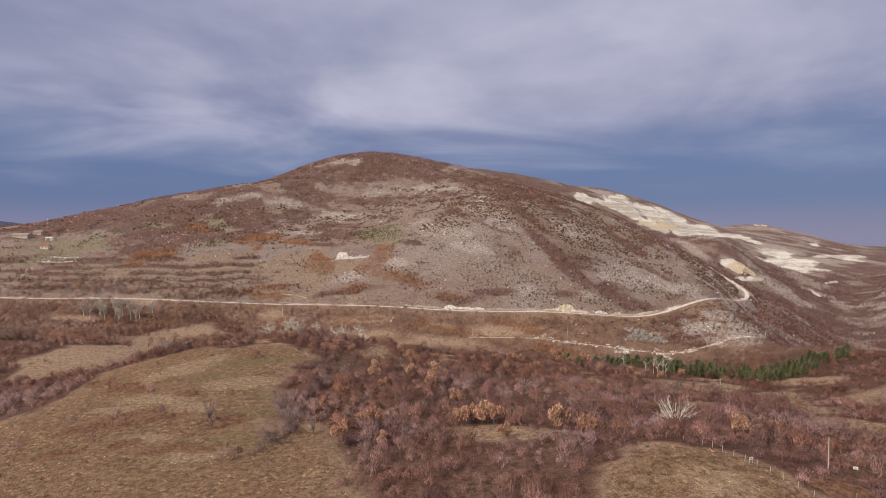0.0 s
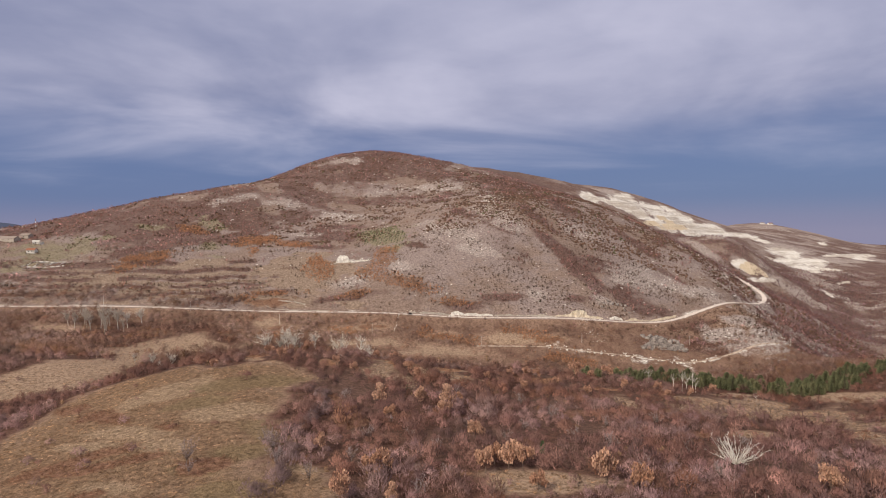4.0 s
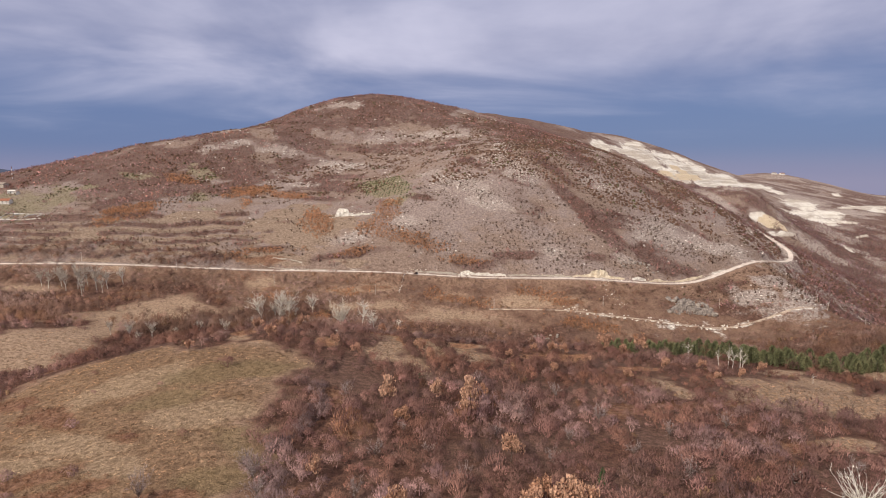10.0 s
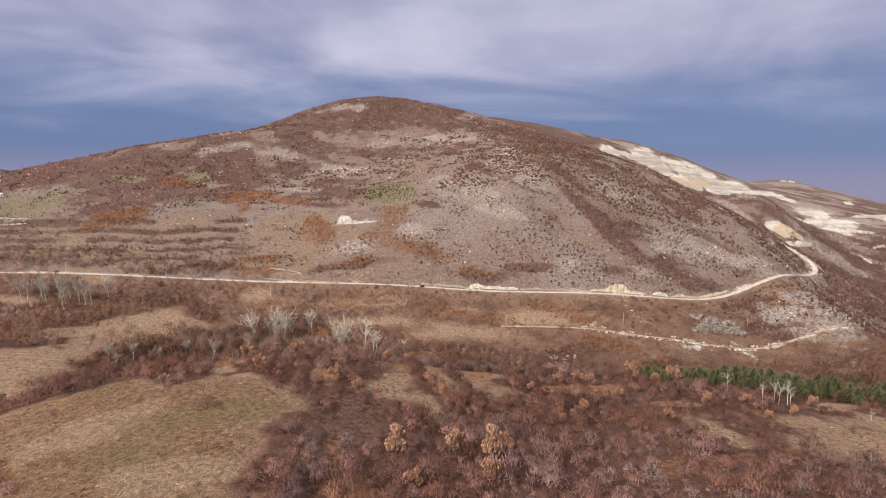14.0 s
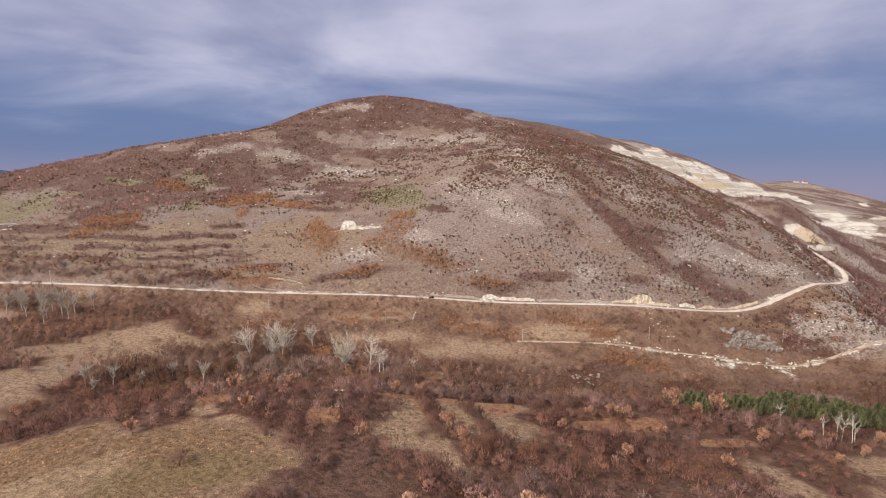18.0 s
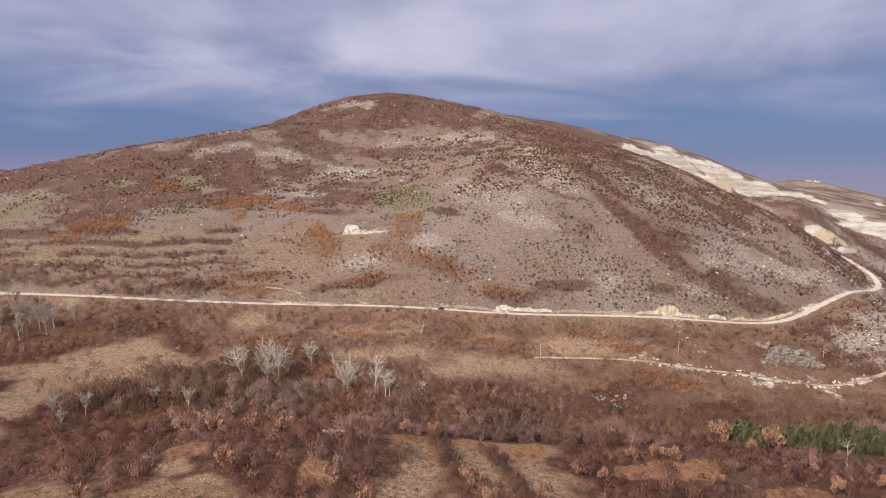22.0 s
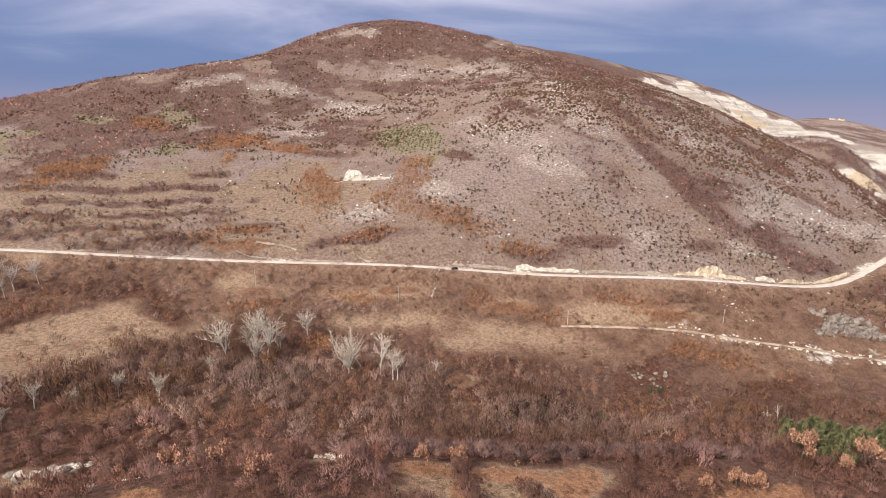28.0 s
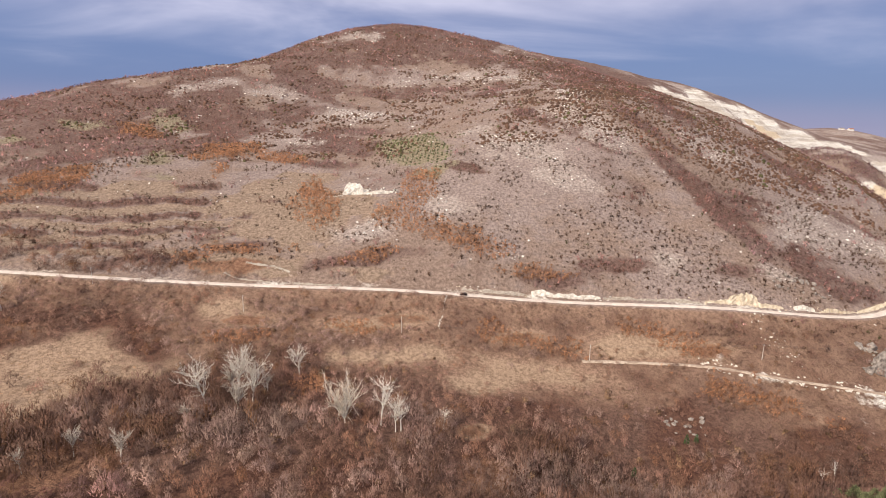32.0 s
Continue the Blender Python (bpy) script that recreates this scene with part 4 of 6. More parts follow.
def grow_plants():
    rng = np.random.default_rng(5)
    near = [bush(rng, 235, 0.040, l, k) for l, k in ((0.4, 4), (0.7, 5), (0.9, 3), (0.5, 6), (1.0, 5), (0.6, 4), (0.8, 3), (0.9, 6))]
    mid = [bush(rng, 140, 0.044, l, k) for l, k in ((0.5, 4), (0.8, 5), (1.0, 3), (0.6, 6), (0.9, 5), (0.5, 4))]
    far = [bush(rng, 22, 0.15, l, 3) for l in (0.4, 0.6, 0.8, 0.5, 0.7, 0.9, 0.5, 0.6)]
    hedges = [brush(rng, 30, 0.24, 0.8, 0.0, 3) for _ in range(4)]
    tiny = [clump(rng, 2, 0.4, 0.42) for _ in range(6)]
    low_fern = [brush(rng, 34, 0.16, 0.4, 0.0, 3) for _ in range(3)]

    def thin(x, y, rng, floor=0.02):
        tan, litter, scree, meadow, fern, pale, ochre = covers(x, y)
        road_d, _, _ = nearest(ROAD, ROAD_Z, x, y)
        track_d, _, _ = nearest(TRACK, TRACK_Z, x, y)
        gap = 0.45 + 0.55 * step(fbm(x, y, 24.0, 71, 4), -0.45, -0.05)
        wood = np.where(y < 577, np.maximum(litter, 1 - step(tan, 0.15, 0.5)) * (1 - step(tan, 0.3, 0.6)), litter)
        wood = wood * (1 - pines_at(x, y)) * (1 - 0.45 * step(y, 470, 500) * step(x, -80, 0))
        d = wood * gap * (1 - 0.85 * np.clip(pale * 1.4, 0, 1)) * (1 - 0.5 * fern) + floor * tan
        d = np.where((road_d < 6.5) | (track_d < 3.2) | (np.hypot(x - 78, (y - 199) * 0.7) < 8.0), 0, d)
        return rng.uniform(0, 1, len(x)) < d, fern

    # the plateau under the eye
    x, y, rng = places(-290, 330, 108, 418, 4.7, 11)
    keep, fern = thin(x, y, rng, 0.03)
    x, y, fern = x[keep], y[keep], fern[keep]
    size = np.clip(3.2 * np.exp(rng.normal(0, 0.32, len(x))), 1.5, 6.0) * (1 + 0.4 * fbm(x, y, 30.0, 5, 3))
    tone = tones_for(x, y, rng, 0.1 * (fern > 0.4))
    # close rows of taller bushes along the grass and along the rim
    rows = (
        (((-58, 176), (-57, 202), (-64, 219), (-61, 238), (-58, 262), (-68, 276)), LILAC * 0.72, 2.2, 1.8),
        (((-92, 366), (-74, 369), (-58, 374), (-40, 377), (-22, 378), (-6, 388), (14, 394), (38, 400), (62, 402)), LILAC * 0.9, 0.9, 1.2),
        (((-88, 372), (-58, 379), (-22, 383), (10, 397)), LILAC * 0.9, 1.3, 1.3),
        (((-40, 366), (-40, 352), (-36, 338), (-31, 322)), GREY * 0.9, 1.6, 0.9),
        (((-25, 357), (-20, 345), (-15, 330), (-10, 315)), GREY * 0.8, 1.4, 1.2),
    )
    for line, hue, gap, stray in rows:
        row = spline(line, gap)
        row = row + rng.normal(0, stray, row.shape)
        x, y, size = np.append(x, row[:, 0]), np.append(y, row[:, 1]), np.append(size, rng.uniform(2.8, 4.6, len(row)))
        tone = np.concatenate([tone, hue * rng.uniform(0.75, 1.25, (len(row), 1))])
    sow("plateau_thicket", near, x, y, size, size * rng.uniform(0.95, 1.45, len(x)), tone * np.array((0.85, 0.80, 0.91)) * (1 - np.array((0.2, 0.24, 0.3)) * step(y, 250, 340)[:, None]) * np.exp(rng.normal(0, 0.2, (len(x), 1))), M_TWIG,
        "grey-brown leafless bushes in dense thickets", "bushes", seed=21)
    # the valley between the rim and the road
    x, y, rng = places(-470, 330, 416, 592, 4.2, 12)
    keep, fern = thin(x, y, rng, 0.14)
    x, y = x[keep], y[keep]
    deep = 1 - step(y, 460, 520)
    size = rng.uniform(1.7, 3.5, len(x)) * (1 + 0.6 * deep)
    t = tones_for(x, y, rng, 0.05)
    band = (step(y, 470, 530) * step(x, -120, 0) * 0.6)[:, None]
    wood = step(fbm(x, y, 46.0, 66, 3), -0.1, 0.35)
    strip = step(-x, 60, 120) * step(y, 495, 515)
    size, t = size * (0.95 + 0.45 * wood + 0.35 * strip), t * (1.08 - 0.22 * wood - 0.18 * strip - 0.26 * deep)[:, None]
    t = t * np.exp(rng.normal(0, 0.1, len(x)))[:, None]
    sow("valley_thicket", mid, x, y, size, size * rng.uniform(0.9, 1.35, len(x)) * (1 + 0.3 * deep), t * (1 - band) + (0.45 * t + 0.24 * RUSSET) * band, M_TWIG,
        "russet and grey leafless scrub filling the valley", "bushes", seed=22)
    # thickets on the hill
    x, y, rng = places(-740, 600, 575, 1260, 4.3, 13)
    tan, litter, scree, meadow, fern, pale, ochre = covers(x, y)
    road_d, _, _ = nearest(ROAD, ROAD_Z, x, y)
    red = patch(x, y, REDSCRUB, 0.8, 0.5)
    rows = step(patch(x, y, TERRACED, 0.5, 0.2), 0.3, 0.6)
    want = 1.1 * step(litter + 0.6 * fbm(x, y, 18.0, 77, 4), 0.2, 0.85) * (1 - scree * 0.85) * (1 - 0.3 * rows)
    keep = (rng.uniform(0, 1, len(x)) < want) & (road_d > 9) & (pale < 0.4)
    x, y, red = x[keep], y[keep], red[keep]
    size = np.clip(2.2 * np.exp(rng.normal(0, 0.28, len(x))), 1.2, 4.2)
    t = tones_for(x, y, rng, 0.0)
    t = np.where((red * rng.uniform(0.4, 1, len(x)) > 0.22)[:, None], ORANGE * rng.uniform(0.45, 0.75, (len(x), 1)), (0.66 * t + 0.12 * RUSSET) * np.array((0.95, 0.83, 0.98)) * (1 + 0.75 * fbm(x, y, 24.0, 64, 4))[:, None] * np.exp(rng.normal(0, 0.36, (len(x), 1))))
    tall, foot = size * rng.uniform(0.6, 1.15, len(x)), y < 735
    sow("hill_foot_thicket", [bush(rng, 52, 0.075, l, k) for l, k in ((0.5, 3), (0.8, 4), (1.0, 3), (0.6, 4))], x[foot], y[foot], size[foot] * 1.1, tall[foot] * 1.5, t[foot] * 1.15, M_TWIG,
        "reddish brown bare thickets on the foot of the hill", "bushes", seed=33)
    x, y, size, tall, t = x[~foot], y[~foot], size[~foot], tall[~foot], t[~foot]
    sow("hill_thicket", far, x, y, size, tall, t, M_TWIG, "reddish brown bare thickets on the hill", "bushes", seed=23)
    # low shrubs that keep their dry leaves
    x, y, rng = places(-300, 300, 180, 590, 9.0, 20)
    tan, litter, scree, meadow, fern, pale, ochre = covers(x, y)
    road_d, _, _ = nearest(ROAD, ROAD_Z, x, y)
    keep = (rng.uniform(0, 1, len(x)) < 0.08 + 0.12 * (y > 425) * (y < 520) + 0.4 * step(fbm(x, y, 45.0, 63, 3), 0.0, 0.5)) & (tan < 0.4) & (pale < 0.3) & (road_d > 8)
    x, y = x[keep], y[keep]
    size = rng.uniform(0.9, 2.0, len(x)) * (1 + 0.5 * (y > 425) * (y < 520))
    sow("dry_leaved_shrubs", [leafy(rng, 75, 0.24, 5, 0.1) for _ in range(4)], x, y, size, size * rng.uniform(1.0, 1.6, len(x)),
        np.array((0.285, 0.17, 0.1)) * rng.uniform(0.55, 1.1, (len(x), 1)), M_LEAF, "low shrubs with dry rust-coloured leaves", "bushes", seed=30)
    # rust-red scrub in strips on the lower slope
    x, y, rng = places(-400, 200, 480, 800, 2.1, 31)
    road_d, _, _ = nearest(ROAD, ROAD_Z, x, y)
    red = patch(x, y, REDSCRUB, 0.9, 0.9)
    keep = (rng.uniform(0, 1, len(x)) < 0.9 * step(red, 0.25, 0.7)) & (road_d > 8)
    x, y = x[keep], y[keep]
    size = rng.uniform(1.2, 2.7, len(x))
    sow("rust_scrub", [brush(rng, 26, 0.24, 0.8, 0.0, 3) for _ in range(5)], x, y, size, size * rng.uniform(0.9, 1.4, len(x)),
        np.array((0.41, 0.195, 0.105)) * rng.uniform(0.65, 1.2, (len(x), 1)), M_TWIG, "rust-red scrub in strips on the lower slope", "bushes", seed=32)
    # hedges along the terraces
    x, y, rng = places(-540, -150, 560, 700, 2.3, 18)
    keep = rng.uniform(0, 1, len(x)) < 0.95 * hedge_rows(x, y)
    x, y = x[keep], y[keep]
    size = rng.uniform(0.9, 2.1, len(x))
    sow("terrace_hedges", hedges, x, y, size, size * rng.uniform(0.9, 1.5, len(x)), tones_for(x, y, rng, 0.03) * 0.68, M_TWIG,
        "grey-brown bare hedges along the field terraces", "bushes", seed=28)
    # the sides of the gorge
    x, y, rng = places(325, 1150, 420, 1500, 6.0, 17)
    tan, litter, scree, meadow, fern, pale, ochre = covers(x, y)
    road_d, _, _ = nearest(ROAD, ROAD_Z, x, y)
    keep = (rng.uniform(0, 1, len(x)) < 1.25 * litter * (1 - 0.4 * scree) + 0.2) & (road_d > 9) & (pale < 0.4)
    x, y = x[keep], y[keep]
    size = rng.uniform(2.0, 4.2, len(x))
    # the blue factor on the twig tones paints in the haze over the gorge
    sow("gorge_thicket", far, x, y, size, size * rng.uniform(0.9, 1.4, len(x)), 0.68 * tones_for(x, y, rng, 0.0) * np.array((0.92, 0.9, 1.14)) * np.exp(rng.normal(0, 0.22, (len(x), 1))), M_TWIG,
        "dark brown bare woods on the sides of the gorge, tinted blue for haze", "bushes", seed=27)
    # single low shrubs all over the stony slope
    x, y, rng = places(-700, 540, 582, 1160, 3.4, 14)
    tan, litter, scree, meadow, fern, pale, ochre = covers(x, y)
    road_d, _, _ = nearest(ROAD, ROAD_Z, x, y)
    crowd = step(1.0 * fbm(x, y, 85.0, 61, 4) + 2.2 * fbm(x, y, 17.0, 62, 4) + 0.6 * (1 - step(y, 600, 650)) + 0.75 * step(x, -90, 60) + 0.15 - 0.3 * step(-x, 180, 260), -0.05, 0.75)
    want = (0.12 + 0.95 * crowd + 0.8 * meadow) * (1 - 0.5 * np.clip(litter, 0, 1)) * (1 - 0.6 * tan) * (1 - 0.2 * scree)
    keep = (rng.uniform(0, 1, len(x)) < want) & (road_d > 9) & (pale < 0.5)
    x, y, meadow, crowd = x[keep], y[keep], meadow[keep], crowd[keep]
    size = (0.6 + 1.25 * rng.uniform(0, 1, len(x)) ** 1.7) * (0.85 + 0.5 * crowd)
    t = np.where((rng.uniform(0, 1, len(x)) < 0.35 + 0.45 * crowd)[:, None], RUSSET * 0.44, DARK * np.array((0.8, 0.7, 0.62)))
    t = np.where((rng.uniform(0, 1, len(x)) < 0.05 + 0.8 * meadow)[:, None], OLIVE * 0.6, t) * rng.uniform(0.6, 1.3, (len(x), 1))
    tall, foot = size * rng.uniform(0.8, 1.2, len(x)), y < 730
    sow("foot_scrub", [bush(rng, 26, 0.24, l, 2) for l in (0.2, 0.4, 0.6, 0.3)], x[foot], y[foot], size[foot] * 1.2, tall[foot] * 1.1, t[foot] * 0.85, M_TWIG, "small dark shrubs dotted over the foot of the slope", "bushes", seed=34)
    sow("hill_scrub", tiny, x[~foot], y[~foot], size[~foot], tall[~foot], t[~foot], M_TWIG, "small dark shrubs dotted over the stony slope", "bushes", seed=24)
    # green shrubs planted in rows on a plot of the slope
    gx, gy = np.meshgrid(np.arange(-165, -30, 3.4), np.arange(685, 810, 5.2))
    x, y = gx.ravel() + rng.normal(0, 0.35, gx.size), gy.ravel() + 0.18 * (gx.ravel() + 97) + rng.normal(0, 0.45, gx.size)
    keep = (patch(x, y, PLOT, 0.35, 0.3) > 0.5) & (rng.uniform(0, 1, len(x)) < 0.85)
    x, y = x[keep], y[keep]
    size = rng.uniform(0.75, 1.35, len(x))
    sow("planted_shrubs", tiny, x, y, size, size * rng.uniform(0.9, 1.4, len(x)), np.array((0.095, 0.1, 0.046)) * rng.uniform(0.6, 1.25, (len(x), 1)), M_NEEDLE,
        "small green shrubs planted in rows on the slope", "shrubs", seed=35)
    # tussocks of dry grass on the open knolls and fields
    blades = [tuft(rng, 9) for _ in range(4)]
    x, y, rng = places(-300, 260, 108, 500, 1.6, 15)
    tan, litter, scree, meadow, fern, pale, ochre = covers(x, y)
    keep = rng.uniform(0, 1, len(x)) < np.where(y < 360, 0.75, 0.35) * step(tan, 0.3, 0.8) * (1 - step(y, 380, 420) * 0.4)
    x, y = x[keep], y[keep]
    t = STRAW * np.array((1.06, 0.95, 0.88)) * (0.32 + 1.1 * rng.uniform(0, 1, (len(x), 1)) ** 1.8) * (1 + 0.35 * fbm(x, y, 12.0, 83, 3))[:, None] * np.where((fbm(x, y, 30.0, 81, 3) > 0.1)[:, None], np.array((0.9, 0.88, 0.8)), 1.0)
    straw, olive, brown, red = turf_tints(x, y)
    for part_of, hue in ((straw, (0.50, 0.36, 0.235)), (olive, (0.27, 0.195, 0.11)), (brown, (0.21, 0.11, 0.065)), (red, (0.36, 0.20, 0.12))):
        w = 0.8 * step(part_of, 0.25, 0.75)[:, None]
        t = t * (1 - w) + np.array(hue) * w * rng.uniform(0.42, 1.32, (len(x), 1))
    sow("dry_grass", blades, x, y, rng.uniform(0.8, 1.8, len(x)), rng.uniform(0.25, 0.6, len(x)), t, M_GRASS, "tan tussocks of dry winter grass", "grass", 0.05, 25, 1.2)
    # dead bracken
    x, y, rng = places(-300, 260, 108, 540, 1.9, 19)
    tan, litter, scree, meadow, fern, pale, ochre = covers(x, y)
    keep = rng.uniform(0, 1, len(x)) < 0.85 * step(fern, 0.25, 0.6) * step(fbm(x, y, 14.0, 84, 3), -0.45, 0.15)
    x, y = x[keep], y[keep]
    size = rng.uniform(0.7, 1.5, len(x))
    sow("dead_bracken", low_fern, x, y, size, size * rng.uniform(0.6, 1.1, len(x)), np.array((0.22, 0.105, 0.064)) * rng.uniform(0.55, 1.2, (len(x), 1)), M_TWIG,
        "low rust-brown dead bracken", "bracken", 0.05, 29)
    # loose stones on the scree
    x, y, rng = places(-420, 420, 584, 1180, 3.2, 16)
    tan, litter, scree, meadow, fern, pale, ochre = covers(x, y)
    keep = rng.uniform(0, 1, len(x)) < 0.03 + 0.75 * step(scree + 0.5 * fbm(x, y, 30.0, 19, 3), 0.4, 0.9)
    x, y = x[keep], y[keep]
    lump = unit(rng.normal(size=(10, 3))) * rng.uniform(0.6, 1.1, (10, 1))
    hull = bmesh.new()
    for v in lump:
        hull.verts.new(v)
    bmesh.ops.convex_hull(hull, input=list(hull.verts))
    stone = np.array([[v.co[:] for v in f.verts] for f in hull.faces if len(f.verts) == 3])
    hull.free()
    size = (0.3 + 1.1 * rng.uniform(0, 1, len(x)) ** 2) * (1 + 0.5 * step(y, 750, 900))
    t = np.array((0.64, 0.595, 0.54)) * rng.uniform(0.7, 1.25, (len(x), 1))
    sow("scree_stones", [stone], x, y, size, size * 0.6, t, M_GRASS, "loose grey limestone blocks on the slope", "stones", 0.0, 26, crowned=False)


grow_plants()

# ---------------------------------------------------------------- single trees


def part(name, me, parent, label=""):
    ob = new(name, me)
    ob.parent = parent
    return tagged(ob, label) if label else ob


def thing(name, x, y, label, category, group="", z=None, turn=0.0):
    ob = new(name)
    ob.empty_display_size = 0.3
    ob.matrix_basis = pose(x, y, float(height(np.array([x]), np.array([y]))[0]) if z is None else z, 0, 0, turn)
    return tagged(ob, label, category, group)


def tubes(limbs, sides=5):
    """Tapered tubes: each limb is a list of (place, radius). Points and quads."""
    verts, faces = [], []
    for limb in limbs:
        p = np.array([q[0] for q in limb], float)
        way = unit(np.gradient(p, axis=0))
        base = len(verts)
        for (at, r), w in zip(limb, way):
            a = unit(np.cross(w, (0.31, 0.93, 0.17)))
            b = np.cross(w, a)
            for k in range(sides):
                t = 2 * math.pi * k / sides
                verts.append(np.asarray(at) + r * (math.cos(t) * a + math.sin(t) * b))
        for j in range(len(limb) - 1):
            for k in range(sides):
                faces.append((base + j * sides + k, base + j * sides + (k + 1) % sides, base + (j + 1) * sides + (k + 1) % sides, base + (j + 1) * sides + k))
    return verts, faces


def bend(rng, start, way, length, r0, r1, up=0.25, steps=4, wander=0.16):
    out, at, w = [(np.array(start, float), r0)], np.array(start, float), unit(np.array(way, float))
    for k in range(steps):
        w = unit(w + rng.normal(0, wander, 3) + np.array((0, 0, up / steps)))
        at = at + w * length / steps
        out.append((at.copy(), r0 + (r1 - r0) * (k + 1) / steps))
    return out


def bare_tree(name, rng, tall, spread, forks, bark, tone, stem=0.35, limbs=9, twigs=420, wide=0.05, rise=0.6, thick=1.0):
    """A leafless tree: trunk, limbs that fork, and a haze of twigs."""
    ob = new(name)
    ob.empty_display_size = 0.3
    r = 0.018 * tall * thick
    trunk = [bend(rng, (0, 0, -0.4), (rng.normal(0, 0.05), rng.normal(0, 0.05), 1), tall * stem + 0.4, r * 1.25, r * 0.85, 0.1, 4, 0.05)]
    if rise > 0.8:
        trunk = [bend(rng, (0, 0, -0.4), (0, 0, 1), tall * 0.86, r * 1.2, r * 0.25, 0.2, 7, 0.04)]
    head = trunk[0]
    main, fine = [], []
    for k in range(limbs):
        on = head[rng.integers(max(1, len(head) * 2 // 5), len(head))][0] if rise > 0.8 else head[-1 - int(rng.integers(0, 2))][0]
        a = 2 * math.pi * (k + rng.uniform(-0.3, 0.3)) / limbs
        flat = spread * rng.uniform(0.6, 1.0)
        reach = max(1.5, (tall - on[2]) * rng.uniform(0.6, 0.95))
        limb = bend(rng, on, (math.cos(a) * flat, math.sin(a) * flat, reach), math.hypot(flat, reach) * 0.8, r * 0.55, r * 0.14, 0.5, 5, 0.17)
        main.append(limb)
        for _ in range(forks):
            s = limb[int(rng.integers(1, len(limb)))]
            w = unit(limb[-1][0] - limb[0][0]) + rng.normal(0, 0.55, 3)
            main.append(bend(rng, s[0], w, tall * rng.uniform(0.14, 0.28), s[1] * 0.7, r * 0.07, 0.5, 3, 0.2))
    ends = np.array([q[0] for limb in main for q in limb[1:]])
    dirs = np.concatenate([[limb[k + 1][0] - limb[k][0] for k in range(len(limb) - 1)] for limb in main])
    pick = rng.integers(0, len(ends), twigs)
    way = unit(unit(dirs[pick]) + rng.normal(0, 0.5, (twigs, 3)) + np.array((0, 0, 0.25)))
    start = ends[pick] - dirs[pick] * rng.uniform(0, 0.8, (twigs, 1))
    tip = start + way * tall * rng.uniform(0.05, 0.13, (twigs, 1))
    v, f = tubes(trunk, 7)
    part("trunk", mesh_of("trunk", v, f, bark, True), ob)
    v, f = tubes(main, 4)
    part("bough", mesh_of("bough", v, f, bark, True), ob)
    t = slivers(start, tip, rng.uniform(0.7, 1.3, twigs) * wide, rng).reshape(-1, 3)
    part("twig_crown", mesh_of("twig_crown", t, np.arange(len(t)).reshape(-1, 3), M_TWIG, False, np.tile(np.array(tone), (len(t), 1))), ob)["kind"] = "stuff"
    return ob


def clothed_tree(name, rng, tall, wide, crown, stem, bark, mat, tone):
    """A tree that keeps its leaves or needles: trunk with limbs, and a crown."""
    ob = new(name)
    ob.empty_display_size = 0.3
    r = 0.02 * tall
    limbs = [bend(rng, (0, 0, -0.4), (0, 0, 1), tall * 0.85 + 0.4, r, r * 0.25, 0.1, 5, 0.05)]
    for k in range(5):
        on = limbs[0][int(rng.integers(2, 5))][0]
        a = rng.uniform(0, 2 * math.pi)
        limbs.append(bend(rng, on, (math.cos(a), math.sin(a), 0.5), wide * 0.7, r * 0.4, r * 0.1, 0.3, 3, 0.2))
    v, f = tubes(limbs, 5)
    part("trunk", mesh_of("trunk", v, f, bark, True), ob)
    t = (crown * np.array((wide, wide, tall * (1 - stem))) + np.array((0, 0, tall * stem))).reshape(-1, 3)
    part("crown", mesh_of("crown", t, np.arange(len(t)).reshape(-1, 3), mat, False, np.tile(np.array(tone), (len(t), 1))), ob)["kind"] = "stuff"
    return ob


def plant(kinds, spots, label, category, group, seed, low=0.85, high=1.15):
    """Set the given kinds of tree at places (x, y, size), the kinds themselves at the first ones."""
    rng = np.random.default_rng(seed)
    z = height(np.array([s[0] for s in spots], float), np.array([s[1] for s in spots], float))
    for k, ((x, y, size), at) in enumerate(zip(spots, z)):
        s = size * rng.uniform(low, high)
        m = pose(x, y, float(at) - 0.1, rng.uniform(-3, 3), rng.uniform(-3, 3), rng.uniform(0, 360)) @ Matrix.Diagonal((s * rng.uniform(0.92, 1.08), s, s, 1))
        one = kinds[k % len(kinds)]
        if k < len(kinds):
            one.matrix_basis = m
            tagged(one, label, category, group)
        else:
            copy_thing(one, m)


